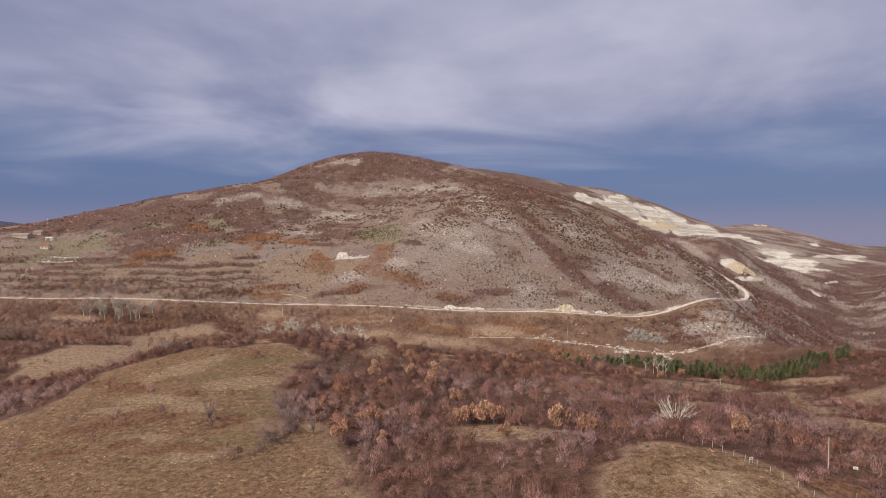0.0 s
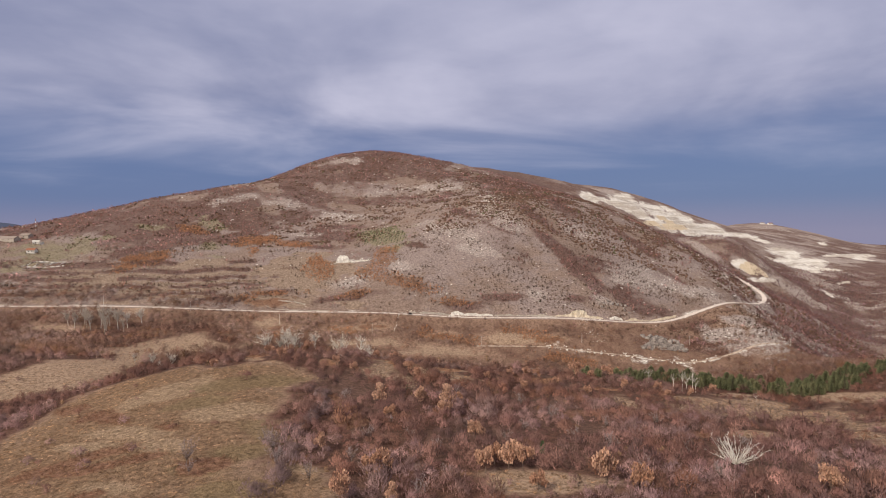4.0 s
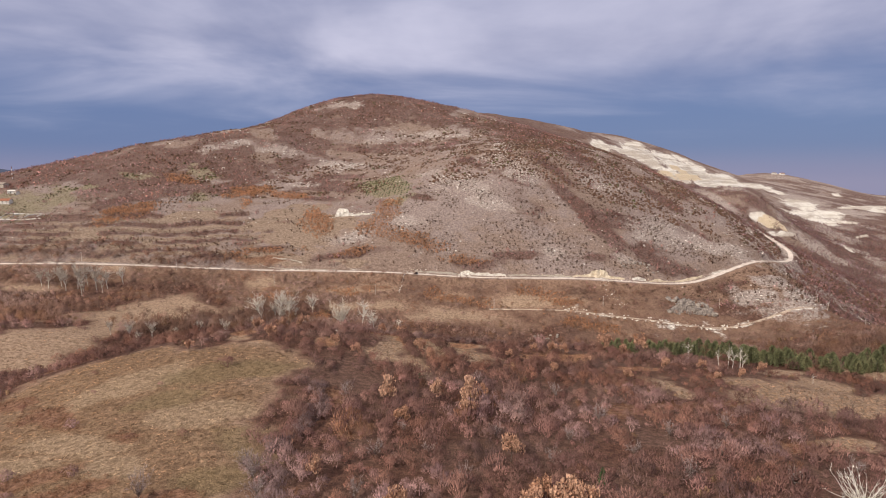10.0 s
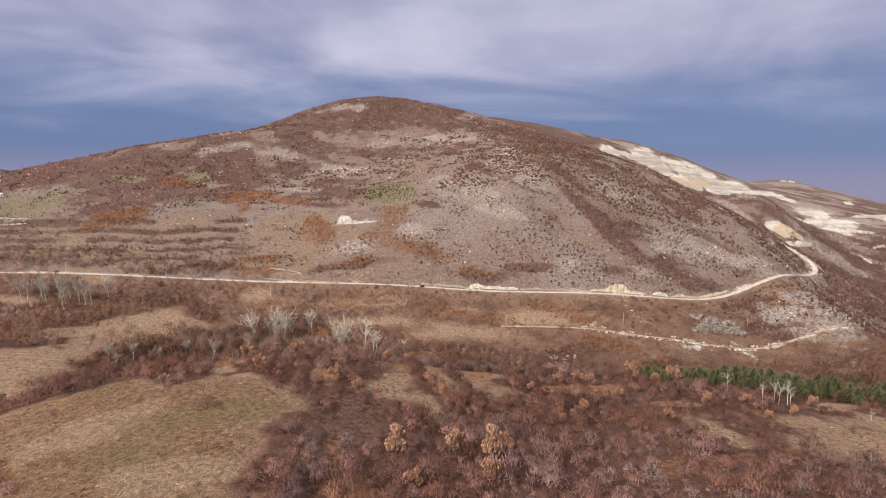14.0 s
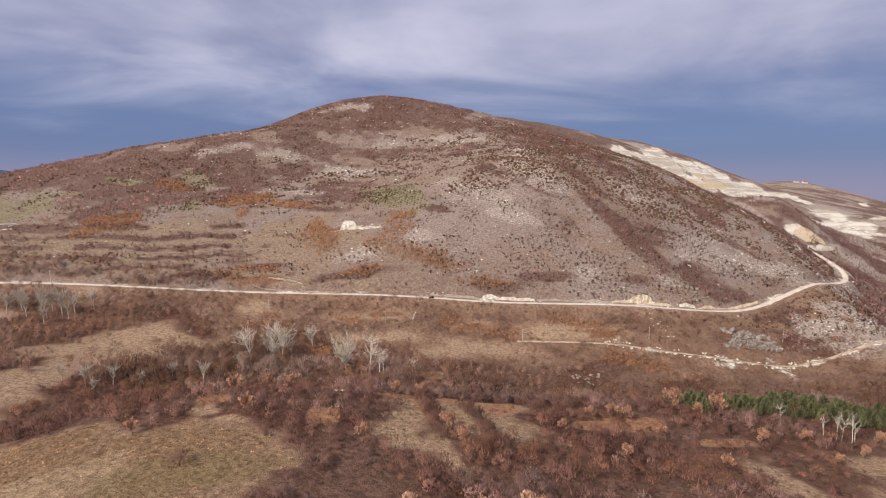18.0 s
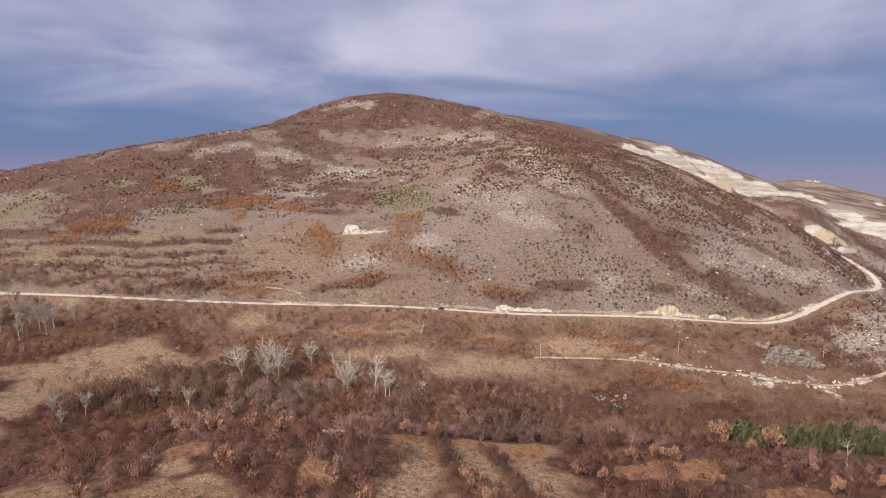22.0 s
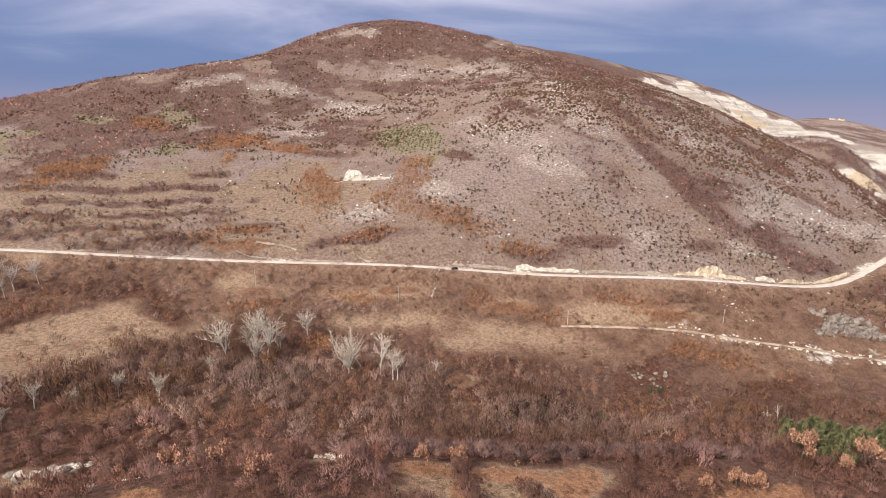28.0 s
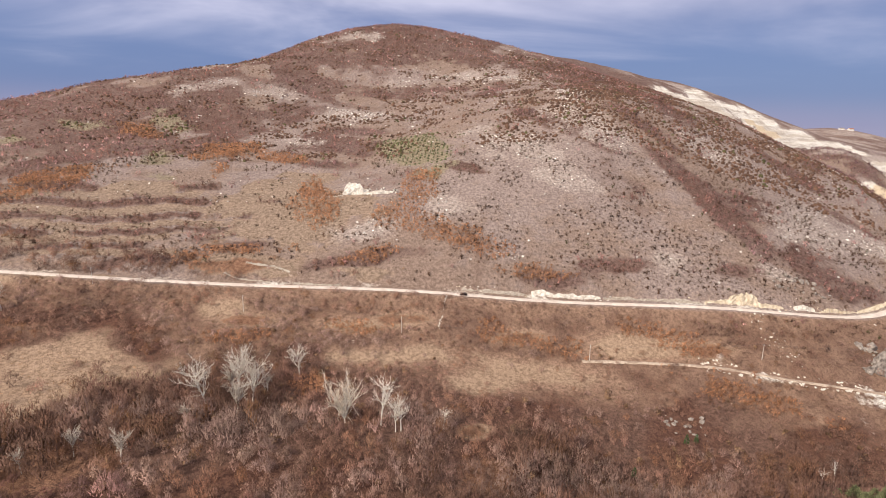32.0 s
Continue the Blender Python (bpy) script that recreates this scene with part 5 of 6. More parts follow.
def grow_trees():
    rng = np.random.default_rng(77)
    white = (0.62, 0.545, 0.465)
    plant([bare_tree("white_tree", rng, 15, 6.0, 6, M_PALE_BARK, white, 0.3, 15, 1900, 0.06, 0.9, thick=1.1) for _ in range(3)],
          [(-147, 466, 1.2), (-139, 475, 1.35), (-131, 471, 1.15), (-121, 502, 0.75), (-285, 516, 0.6), (-277, 524, 0.65)],
          "leafless white-barked tree with twisted limbs above the scrub", "tree", "pale trees in the valley", 1)
    plant([bare_tree("grey_tree", rng, 13, 4.0, 5, M_PALE_BARK, (0.50, 0.43, 0.36), 0.25, 11, 1800, 0.085, 0.9, thick=0.9) for _ in range(2)],
          [(-326, 508, 1.0), (-318, 512, 1.1), (-311, 506, 1.0), (-305, 511, 1.15), (-298, 507, 1.0), (-291, 512, 1.05), (-284, 508, 0.9), (-322, 516, 0.9),
           (-301, 517, 1.0), (-333, 511, 0.9), (-295, 500, 0.8), (-158, 427, 0.65), (-197, 398, 0.7), (-196, 412, 0.6), (-183, 416, 0.6), (-174, 427, 0.6), (-218, 407, 0.7), (-205, 405, 0.7), (-149, 452, 0.55), (-143, 482, 0.9), (-128, 480, 0.8), (-134, 463, 0.8)],
          "slender pale grey leafless tree in a grove", "tree", "grove of grey trees", 2)
    plant([bare_tree("poplar", rng, 17, 5.6, 6, M_PALE_BARK, (0.66, 0.57, 0.46), 0.12, 22, 2600, 0.08, 0.4, thick=0.9)], [(-92, 464, 1.45)],
          "dense broom-shaped leafless poplar with pale straw twigs", "tree", "", 3)
    plant([bare_tree("slim_poplar", rng, 15, 3.3, 5, M_PALE_BARK, (0.74, 0.66, 0.57), 0.4, 11, 600, 0.09, 0.9, thick=1.0)],
          [(-78, 465, 1.05), (-70, 463, 0.75), (-72, 462, 0.6), (-54, 470, 0.45)], "slim pale leafless poplar above the scrub", "tree", "slim poplars", 4)
    fan = bare_tree("fan_tree", rng, 8.2, 10.5, 5, M_PALE_BARK, (0.78, 0.73, 0.66), 0.06, 30, 700, 0.07, 0.3, thick=1.6)
    plant([fan], [(78, 203, 1.0)], "broad fan-shaped dead tree with bleached white limbs", "tree", "", 5, 0.98, 1.02)
    plant([bare_tree("birch", rng, 11, 2.4, 3, M_PALE_BARK, (0.50, 0.44, 0.40), 0.35, 7, 160, 0.06, 0.9, thick=0.9) for _ in range(2)],
          [(117, 396, 0.95), (132, 381, 1.0), (135, 382, 1.1), (138, 380, 0.95), (141, 383, 0.9), (128, 383, 0.8), (100, 479, 0.7), (107, 482, 0.75), (172, 372, 0.5), (310, 577, 0.7)],
          "slim white birch with bare branches", "tree", "birches", 6)
    plant([bare_tree("grey_shrub_tree", rng, 6, 2.8, 4, M_BARK, (0.36, 0.29, 0.275), 0.2, 11, 900, 0.05, 0.4) for _ in range(3)],
          [(-88, 203, 1.3), (-52, 268, 1.05), (-61, 205, 1.1), (-64, 212, 1.0), (-58, 198, 1.05), (-69, 219, 0.9), (-15, 178, 0.8), (65, 185, 0.9), (95, 190, 0.9), (44, 215, 0.8),
           (20, 245, 0.85), (-22, 232, 0.8), (33, 262, 0.9), (75, 262, 0.95), (-5, 300, 0.9), (24, 290, 0.8), (60, 232, 0.8), (-84, 196, 0.8), (-47, 190, 0.9), (8, 262, 0.8), (-36, 228, 0.8), (-12, 214, 0.75), (12, 226, 0.8), (36, 234, 0.75), (52, 250, 0.85),
           (-30, 246, 0.75), (-2, 246, 0.8), (68, 212, 0.75), (-38, 206, 0.8), (48, 195, 0.75), (-8, 192, 0.7), (90, 222, 0.8), (104, 205, 0.8)],
          "lilac-grey leafless small tree among the thickets", "tree", "small grey trees", 7)
    rows = [(118 + 9 * i + 3 * j + rng.uniform(-1.5, 1.5), 284 + 11 * j + 2.2 * i + rng.uniform(-1.5, 1.5), rng.uniform(0.55, 1.15)) for j in range(6) for i in range(8)]
    plant([bare_tree("orchard_tree", rng, 4.0, 1.9, 3, M_BARK, (0.22, 0.165, 0.14), 0.3, 7, 130, 0.05, 0.4) for _ in range(2)], rows,
          "small bare orchard tree in a row on dry grass", "tree", "orchard rows", 11)
    oak = [clothed_tree("oak", rng, 6.6, 3.0, leafy(rng, 760, 0.13, 9, 0.12), 0.18, M_BARK, M_LEAF, c) for c in ((0.46, 0.27, 0.18), (0.51, 0.31, 0.21), (0.40, 0.22, 0.14))]
    plant(oak, [(3, 197, 1.1), (10, 201, 1.2), (6, 205, 1.0), (14, 199, 0.9), (-10, 274, 0.9), (-6, 276, 1.0), (-36, 177, 0.85), (-49, 215, 0.7), (-30, 195, 0.8), (-27, 197, 0.8),
                (34, 182, 1.0), (40, 173, 0.9), (86, 172, 0.9), (-23, 178, 0.6), (16, 182, 0.7), (1, 229, 0.9), (-20, 274, 0.8), (-5, 284, 0.7), (-10, 260, 0.7), (-38, 268, 0.9),
                (-31, 252, 0.7),],
          "small oak that keeps its dry orange-brown leaves", "tree", "oaks with dry leaves", 8, 0.95, 1.35)
    plant([clothed_tree("oak", rng, 6.2, 2.7, leafy(rng, 700, 0.12, 9, 0.12), 0.18, M_BARK, M_LEAF, (0.43, 0.245, 0.165))],
          [(114, 372, 0.8), (72, 405, 1.5), (93, 405, 1.5), (27, 372, 0.9), (37, 376, 1.0), (43, 376, 1.0), (-122, 381, 1.0), (-85, 339, 1.0), (-144, 378, 0.9),
                (-92, 315, 0.9), (-149, 404, 0.9), (-65, 316, 0.9), (-55, 309, 0.8), (-30, 328, 0.9), (92, 363, 0.9), (63, 329, 0.8), (80, 396, 0.9), (-51, 360, 0.9), (-41, 364, 0.8),
                (-25, 318, 0.8), (110, 345, 0.7), (30, 330, 0.8), (-120, 300, 0.6), (-108, 345, 1.0), (-98, 350, 1.0), (52, 360, 0.8), (128, 358, 0.8), (150, 380, 0.8), (12, 350, 0.8)],
          "broad oak with dry orange-brown leaves on the rim", "tree", "oaks on the rim", 18, 1.05, 1.45)
    pine = [clothed_tree("pine", rng, 6.8, 3.6, needles(rng, 520, 0.16), 0.04, M_BARK, M_NEEDLE, c) for c in ((0.155, 0.16, 0.083), (0.195, 0.19, 0.1), (0.135, 0.142, 0.073))]
    spots = []
    for _ in range(350):
        s = rng.uniform(0, 1)
        spots.append((80 + 195 * s + rng.normal(0, 3), 416 + (1 - s) * rng.uniform(-10, 36) + s * rng.uniform(-18, 14), rng.uniform(0.55, 1.15)))
    plant(pine, spots, "young green pine in a dense plantation", "tree", "pine plantation", 9)
    lone = clothed_tree("small_pine", rng, 4.2, 1.5, needles(rng, 420, 0.12), 0.05, M_BARK, M_NEEDLE, (0.05, 0.11, 0.04))
    plant([lone], [(22, 214, 1.0), (-28, 296, 0.7), (22, 470, 1.0), (-178, 372, 0.9), (52, 497, 1.2), (57, 499, 1.0)], "small dark green pine among bare bushes", "tree", "lone pines", 10)


grow_trees()


# ---------------------------------------------------------------- rocks


def rock_meshes(name, mat, count, seed, flat=0.75):
    """Angular boulders of about one metre."""
    rng = np.random.default_rng(seed)
    out = []
    for _ in range(count):
        bm = bmesh.new()
        bmesh.ops.create_icosphere(bm, subdivisions=1, radius=1.0)
        cuts = unit(rng.normal(size=(9, 3)))
        depth = rng.uniform(0.55, 0.9, 9)
        for v in bm.verts:
            p = np.array(v.co)
            for c, d in zip(cuts, depth):
                over = p @ c - d
                if over > 0:
                    p = p - c * over
            p = p * (1 + 0.16 * rng.normal())
            v.co = p * np.array((1, 1, flat))
        me = bpy.data.meshes.new(name)
        bm.to_mesh(me)
        bm.free()
        me.materials.append(mat)
        out.append(me)
    return out


def cliff(line, tops, mat, seed):
    """A broken rock face that rises from a line to the given heights and runs back into the slope. Points and quads."""
    x, y, top = np.array([p[0] for p in line], float), np.array([p[1] for p in line], float), np.array(tops, float)
    rows = []
    foot = height(x, y)
    for v in np.linspace(0, 1, 9):
        jag = fbm(x * 1.0, foot + v * 7.0, 3.0, seed, 4) + 0.6 * fbm(x, v * 9.0 + x * 0.3, 1.1, seed + 3, 2)
        rows.append((x + 0.3 * jag, y + v * top * 0.18 + (0.35 + 0.10 * top) * jag, foot - 0.5 + v * (top + 0.5) * (1 + 0.22 * jag * v)))
    for back in (0.8, 1.8, 3.0, 4.5):
        ry = y + 0.18 * top + back
        rz = np.maximum(rows[8][2] * (1 - back / 4.5) + (height(x, ry) - 0.6) * back / 4.5, height(x, ry) - 0.4) + 0.3 * fbm(x, ry, 2.0, seed + 5, 3) * (back < 4)
        rows.append((x, ry, rz - (0.5 if back > 4 else 0)))
    n, verts = len(x), np.concatenate([np.stack(r, 1) for r in rows])
    faces = [(r * n + k, r * n + k + 1, (r + 1) * n + k + 1, (r + 1) * n + k) for r in range(len(rows) - 1) for k in range(n - 1)]
    return verts, faces, mat


def rock_face(name, spots, meshes, label, seed, faces=(), piece="rock"):
    """Boulders (x, y, size, tallness, lift) that lie together as one outcrop."""
    rng = np.random.default_rng(seed)
    mx, my = np.mean([s[0] for s in spots]), np.mean([s[1] for s in spots])
    ob = thing(name, float(mx), float(my), label, "rock")
    z = height(np.array([s[0] for s in spots], float), np.array([s[1] for s in spots], float))
    foot = ob.matrix_basis.translation
    for verts, quads, mat in faces:
        part("rock_wall", mesh_of("rock_wall", verts - np.array(foot), quads, mat), ob)
    for (x, y, size, tall, lift), at in zip(spots, z):
        one = part(piece, meshes[int(rng.integers(len(meshes)))], ob)
        s = size * rng.uniform(0.8, 1.2)
        one.matrix_basis = pose(x - foot[0], y - foot[1], float(at) - foot[2] + lift, rng.uniform(-15, 15), rng.uniform(-15, 15), rng.uniform(0, 360)) @ Matrix.Diagonal((s, s * rng.uniform(0.7, 1.1), s * tall, 1))
    return ob


def lay_rocks():
    rng = np.random.default_rng(31)
    lime, ochre, crag = rock_meshes("limestone_block", M_LIME, 6, 1), rock_meshes("ochre_block", M_OCHRE, 5, 2), rock_meshes("crag_block", M_CRAG, 6, 3)

    def road_side(x, off):
        k = int(np.argmin(np.abs(ROAD[:400, 0] - x)))
        return float(ROAD[k, 1]) + off

    def hump(x, lo, hi, top):
        return top * math.sin(math.pi * min(max((x - lo) / (hi - lo), 0), 1)) ** 0.28

    def under(x, off):
        return [(u, road_side(u, off)) for u in x]

    xs = np.arange(-10, 32.1, 0.8)
    spots = [(u, v, rng.uniform(0.3, 0.8), 0.8, 0.0) for u, v in under(rng.uniform(-12, 36, 26), 5.6)]
    rock_face("white_rock_cutting", spots, lime, "bright white limestone cutting on the uphill side of the road", 1,
              [cliff(under(xs, 6.2), [max(hump(u, -10, 4, 4.0), hump(u, 3, 19, 3.0), hump(u, 17, 32, 2.6)) for u in xs], M_LIME, 5)])
    xs = np.arange(92, 140.1, 0.8)
    spots = [(u, road_side(u, 5.8 + rng.uniform(0, 1)), rng.uniform(0.3, 1.0), 0.8, 0.0) for u in rng.uniform(90, 142, 34)]
    rock_face("yellow_rock_cutting", spots, ochre, "ochre yellow rock cutting beside the road", 2,
              [cliff(under(xs, 6.4), [max(hump(u, 92, 140, 2.8), hump(u, 107, 124, 7.8)) for u in xs], M_OCHRE, 6)])
    spots = [(x, road_side(x, 7.2 + rng.uniform(-0.8, 2.2)), rng.uniform(0.25, 0.7), rng.uniform(0.7, 1.2), 0.0) for x in list(rng.uniform(32, 228, 130)) + list(rng.uniform(-60, -8, 34))]
    rock_face("roadside_rubble", spots, lime[:3] + ochre[:2], "pale broken rock along the edge of the road", 3)
    xs = np.arange(146, 160.1, 0.7)
    spots = [(u, road_side(u, 5.8), rng.uniform(0.3, 0.8), 0.8, 0.0) for u in rng.uniform(142, 164, 12)]
    rock_face("small_white_outcrop", spots, lime, "small white limestone outcrop above the road", 4, [cliff(under(xs, 6.4), [hump(u, 146, 160, 3.2) for u in xs], M_LIME, 7)])
    spots = []
    xs = np.arange(-137, -99.9, 0.8)
    for k in range(36):
        x = rng.uniform(-119, -98)
        spots.append((x, 662 + rng.uniform(-4, 5), rng.uniform(0.4, 1.2), rng.uniform(0.7, 1.1), rng.uniform(0, 1.0)))
    spots += [(-150 + 1.2 * k, 656 + 0.25 * k + rng.uniform(-0.8, 0.8), rng.uniform(0.5, 1.0), 0.6, 0.0) for k in range(13)]
    rock_face("old_quarry_face", spots, lime, "small white quarry face with rubble on the slope", 5,
              [cliff([(u, 660.0) for u in xs], [max(hump(u, -135, -121, 8.0), hump(u, -123, -100, 1.8)) for u in xs], M_LIME, 8)])
    spots = [(rng.uniform(164, 206), 0.0, 0.7 + 3.2 * rng.uniform(0, 1) ** 2, rng.uniform(0.7, 1.3), rng.uniform(-0.6, 0.9)) for _ in range(58)]
    spots = [(x, 556 + 20 * rng.uniform(0, 1) ** 1.2 + 0.08 * (x - 164), s, t, l) for x, _, s, t, l in spots]
    xs = np.arange(164, 206.1, 1.2)
    rock_face("grey_crag", spots, crag, "grey limestone crag between the road and the track", 6,
              [cliff([(u, 556 + 0.1 * (u - 164)) for u in xs], [hump(u, 164, 206, 6.5) for u in xs], M_CRAG, 9), cliff([(u, 562 + 0.1 * (u - 164)) for u in xs[8:24]], [hump(u, xs[8], xs[23], 9.5) for u in xs[8:24]], M_CRAG, 10)])
    spots = [(rng.uniform(46, 66), 508 + rng.uniform(-7, 7), rng.uniform(0.6, 1.9), rng.uniform(0.6, 1.1), rng.uniform(-0.3, 0.3)) for _ in range(22)]
    rock_face("valley_outcrop", spots, crag, "pale grey rocks breaking out of the valley scrub", 7)
    spots = [(rng.uniform(76, 232), 0, 0.25 + 1.15 * rng.uniform(0, 1) ** 2, rng.uniform(0.6, 1.1), 0.1) for _ in range(150)]
    spots = [(x, float(np.interp(x, TRACK[:, 0], TRACK[:, 1])) + rng.choice((-1, 1)) * rng.uniform(2.2, 5.0), s, t, l) for x, _, s, t, l in spots]
    rock_face("track_rubble", spots, lime, "white limestone rubble thrown up beside the track", 8)
    spots = [(85 + rng.normal(0, 5), 552 + rng.uniform(-1, 4), rng.uniform(0.3, 1.0), 0.9, rng.uniform(0, 0.3)) for _ in range(16)]
    rock_face("track_outcrop", spots, lime, "pale limestone outcrop at the bend of the track", 9)
    spots = [(rng.uniform(140, 170), 614 + rng.uniform(-5, 7), rng.uniform(0.8, 2.0), rng.uniform(0.8, 1.3), rng.uniform(0, 0.8)) for _ in range(24)]
    rock_face("slope_outcrop", spots, crag, "grey rocks showing on the lower slope", 10)
    spots = [(-124 + rng.normal(0, 10), 356 + rng.normal(0, 3), rng.uniform(0.5, 1.3), 0.8, 0.0) for _ in range(8)]
    spots += [(-74 + rng.normal(0, 1.8), 361 + rng.normal(0, 1.2), rng.uniform(0.8, 1.9), 0.9, 0.2) for _ in range(8)]
    rock_face("rim_stones", spots, lime, "white stones on the rim above the valley", 11)
    spots = [(-180 + 1.1 * k + rng.normal(0, 1.2), 378 + 0.6 * k + rng.normal(0, 1.6), rng.uniform(0.9, 2.2), rng.uniform(0.5, 0.8), rng.uniform(-0.4, 0.2)) for k in range(18)]
    rock_face("rim_slab", spots, lime[:3] + crag[:3], "pale weathered rock slab breaking out of the rim", 12)

    # low broken banks where the road is cut into the slope
    for lo, hi, top, mat, seed in ((-50, -10, 2.4, M_STONE, 21), (33, 90, 2.3, M_STONE, 22), (162, 222, 2.6, M_OCHRE, 23)):
        xs = np.arange(lo, hi, 0.9)
        tall = [max(0.25, top * (0.75 + 0.8 * float(fbm(np.array([u]), np.array([3.0]), 9.0, seed, 3)[0]))) for u in xs]
        spots = [(u, road_side(u, 5.4 + rng.uniform(0, 0.8)), rng.uniform(0.2, 0.6), 0.8, 0.0) for u in rng.uniform(lo, hi, 16)]
        rock_face("road_bank", spots, lime[:3] + ochre[:2], "low crumbling bank of beige rock above the road", seed, [cliff(under(xs, 5.9), tall, mat, seed)])
    # ledges of pale rock across the dry field
    for line, top, seed in ((((-176, 583), (-168, 582), (-158, 582), (-149, 580)), 1.1, 31), (((-186, 575), (-176, 573), (-164, 573), (-158, 573)), 1.0, 32), (((-146, 574), (-136, 574), (-126, 574), (-118, 576)), 1.0, 33)):
        run = spline(line, 0.9)
        rock_face("stone_ledge", [(float(u), float(v) - 0.4, rng.uniform(0.2, 0.5), 0.7, 0.0) for u, v in run[::5]], lime, "low ledge of pale rock across the dry field", seed,
                  [cliff([(float(u), float(v)) for u, v in run], [top * (0.6 + 0.6 * rng.uniform(0, 1)) for _ in run], M_STONE, seed)])
    # rubble tipped over the edge of the road
    spots = [(116 + rng.normal(0, 3) + 0.25 * k, 584 - 0.62 * k + rng.normal(0, 1.5), 0.2 + 0.7 * rng.uniform(0, 1) ** 2, rng.uniform(0.6, 1.0), 0.0) for k in range(46)]
    rock_face("tipped_rubble", spots, lime, "white rubble tipped down the bank below the road", 41)
    spots = [(-61 + 0.12 * k + rng.normal(0, 0.35), 553 + 0.75 * k, rng.uniform(0.35, 0.75), 0.6, 0.0) for k in range(27)]
    rock_face("white_gully_stones", spots, lime, "white stones in a narrow gully below the road", 42)
    spots = [(rng.uniform(-30, -12), 606 + rng.normal(0, 1.2), 0.3 + 0.6 * rng.uniform(0, 1) ** 2, 0.7, 0.0) for _ in range(22)]
    rock_face("slope_stones", spots, lime, "scatter of white stones among rust-red scrub", 43)


lay_rocks()

# ---------------------------------------------------------------- built things


def boxes(name, parts, mat, bevel=0.0):
    """A mesh of boxes (middle, size), with chamfered edges."""
    bm = bmesh.new()
    for (cx, cy, cz), (sx, sy, sz) in parts:
        made = bmesh.ops.create_cube(bm, size=1.0, matrix=Matrix.LocRotScale((cx, cy, cz), None, (sx, sy, sz)))
        if bevel:
            edges = list({e for v in made["verts"] for e in v.link_edges})
            bmesh.ops.bevel(bm, geom=edges, offset=bevel, segments=1, affect="EDGES")
    me = bpy.data.meshes.new(name)
    bm.to_mesh(me)
    bm.free()
    me.materials.append(mat)
    return me


def cylinder(name, r0, r1, length, mat, sides=12, turn=None):
    """A tapered cylinder along z from 0, or turned."""
    bm = bmesh.new()
    m = Matrix.Translation((0, 0, length / 2))
    bmesh.ops.create_cone(bm, cap_ends=True, segments=sides, radius1=r0, radius2=r1, depth=length, matrix=(turn @ m) if turn else m)
    me = bpy.data.meshes.new(name)
    bm.to_mesh(me)
    bm.free()
    me.materials.append(mat)
    return me


def build_car():
    k = int(np.argmin(np.abs(ROAD[:, 0] + 48.5)))
    ob = thing("car", -48.5, float(ROAD[k, 1]) - 1.7, "dark hatchback car stopped on the pale road", "car", "", float(ROAD_Z[k]) + 0.06, 6.0)
    # side outline of the body, then of the glasshouse, swept across the width
    low = [(-2.05, 0.32), (-2.1, 0.62), (-2.02, 0.86), (-1.1, 0.95), (0.9, 0.98), (1.95, 0.95), (2.08, 0.7), (2.02, 0.32)]
    top = [(-1.05, 0.95), (-0.45, 1.38), (0.2, 1.47), (1.3, 1.42), (1.9, 0.96)]

    def swept(name, line, half, inset, mat):
        bm = bmesh.new()
        mid = sum(z for _, z in line) / len(line)
        rows = [[bm.verts.new((x, y, z)) for x, z in line] for y in (-half, half)]
        for row, s in zip(rows, (-1, 1)):
            for v in row:
                if v.co.z > mid:
                    v.co.y -= s * inset
        for j in range(len(line)):
            n = (j + 1) % len(line)
            bm.faces.new((rows[0][j], rows[0][n], rows[1][n], rows[1][j]))
        bm.faces.new(rows[0][::-1])
        bm.faces.new(rows[1])
        bmesh.ops.bevel(bm, geom=list(bm.edges), offset=0.05, segments=2, affect="EDGES")
        me = bpy.data.meshes.new(name)
        bm.to_mesh(me)
        bm.free()
        me.materials.append(mat)
        return me

    part("body", swept("body", low, 0.87, 0.05, M_PAINT), ob)
    cabin = part("cabin", swept("cabin", top, 0.78, 0.16, M_GLASS), ob, "dark glazed cabin")
    part("roof_panel", boxes("roof_panel", [((0.5, 0, 1.475), (1.35, 1.1, 0.04))], M_PAINT, 0.015), cabin)
    tyre, rim = cylinder("tyre", 0.31, 0.31, 0.2, M_RUBBER, 18, pose(0, 0.1, 0, 90)), cylinder("rim", 0.19, 0.19, 0.215, M_STEEL, 12, pose(0, 0.1075, 0, 90))
    for x in (-1.3, 1.28):
        for y in (-0.8, 0.8):
            wheel = part("wheel", tyre, ob)
            wheel.location = (x, y, 0.31)
            part("rim", rim, wheel)
    for y in (-0.6, 0.6):
        part("headlight", boxes("headlight", [((-2.08, y, 0.7), (0.06, 0.36, 0.14))], M_SIGN, 0.02), ob, "clear headlight")
        part("tail_light", boxes("tail_light", [((2.05, y, 0.8), (0.06, 0.3, 0.16))], M_TILE, 0.02), ob, "red tail light")
    for y in (-0.93, 0.93):
        part("mirror", boxes("mirror", [((-0.75, y, 1.02), (0.16, 0.16, 0.12))], M_PAINT, 0.03), ob)


build_car()

POLES = [(-330, 556), (-246, 549), (-164, 547), (-80, 546), (18, 546.5), (110, 556), (214, 572), (308, 589), (396, 650)]


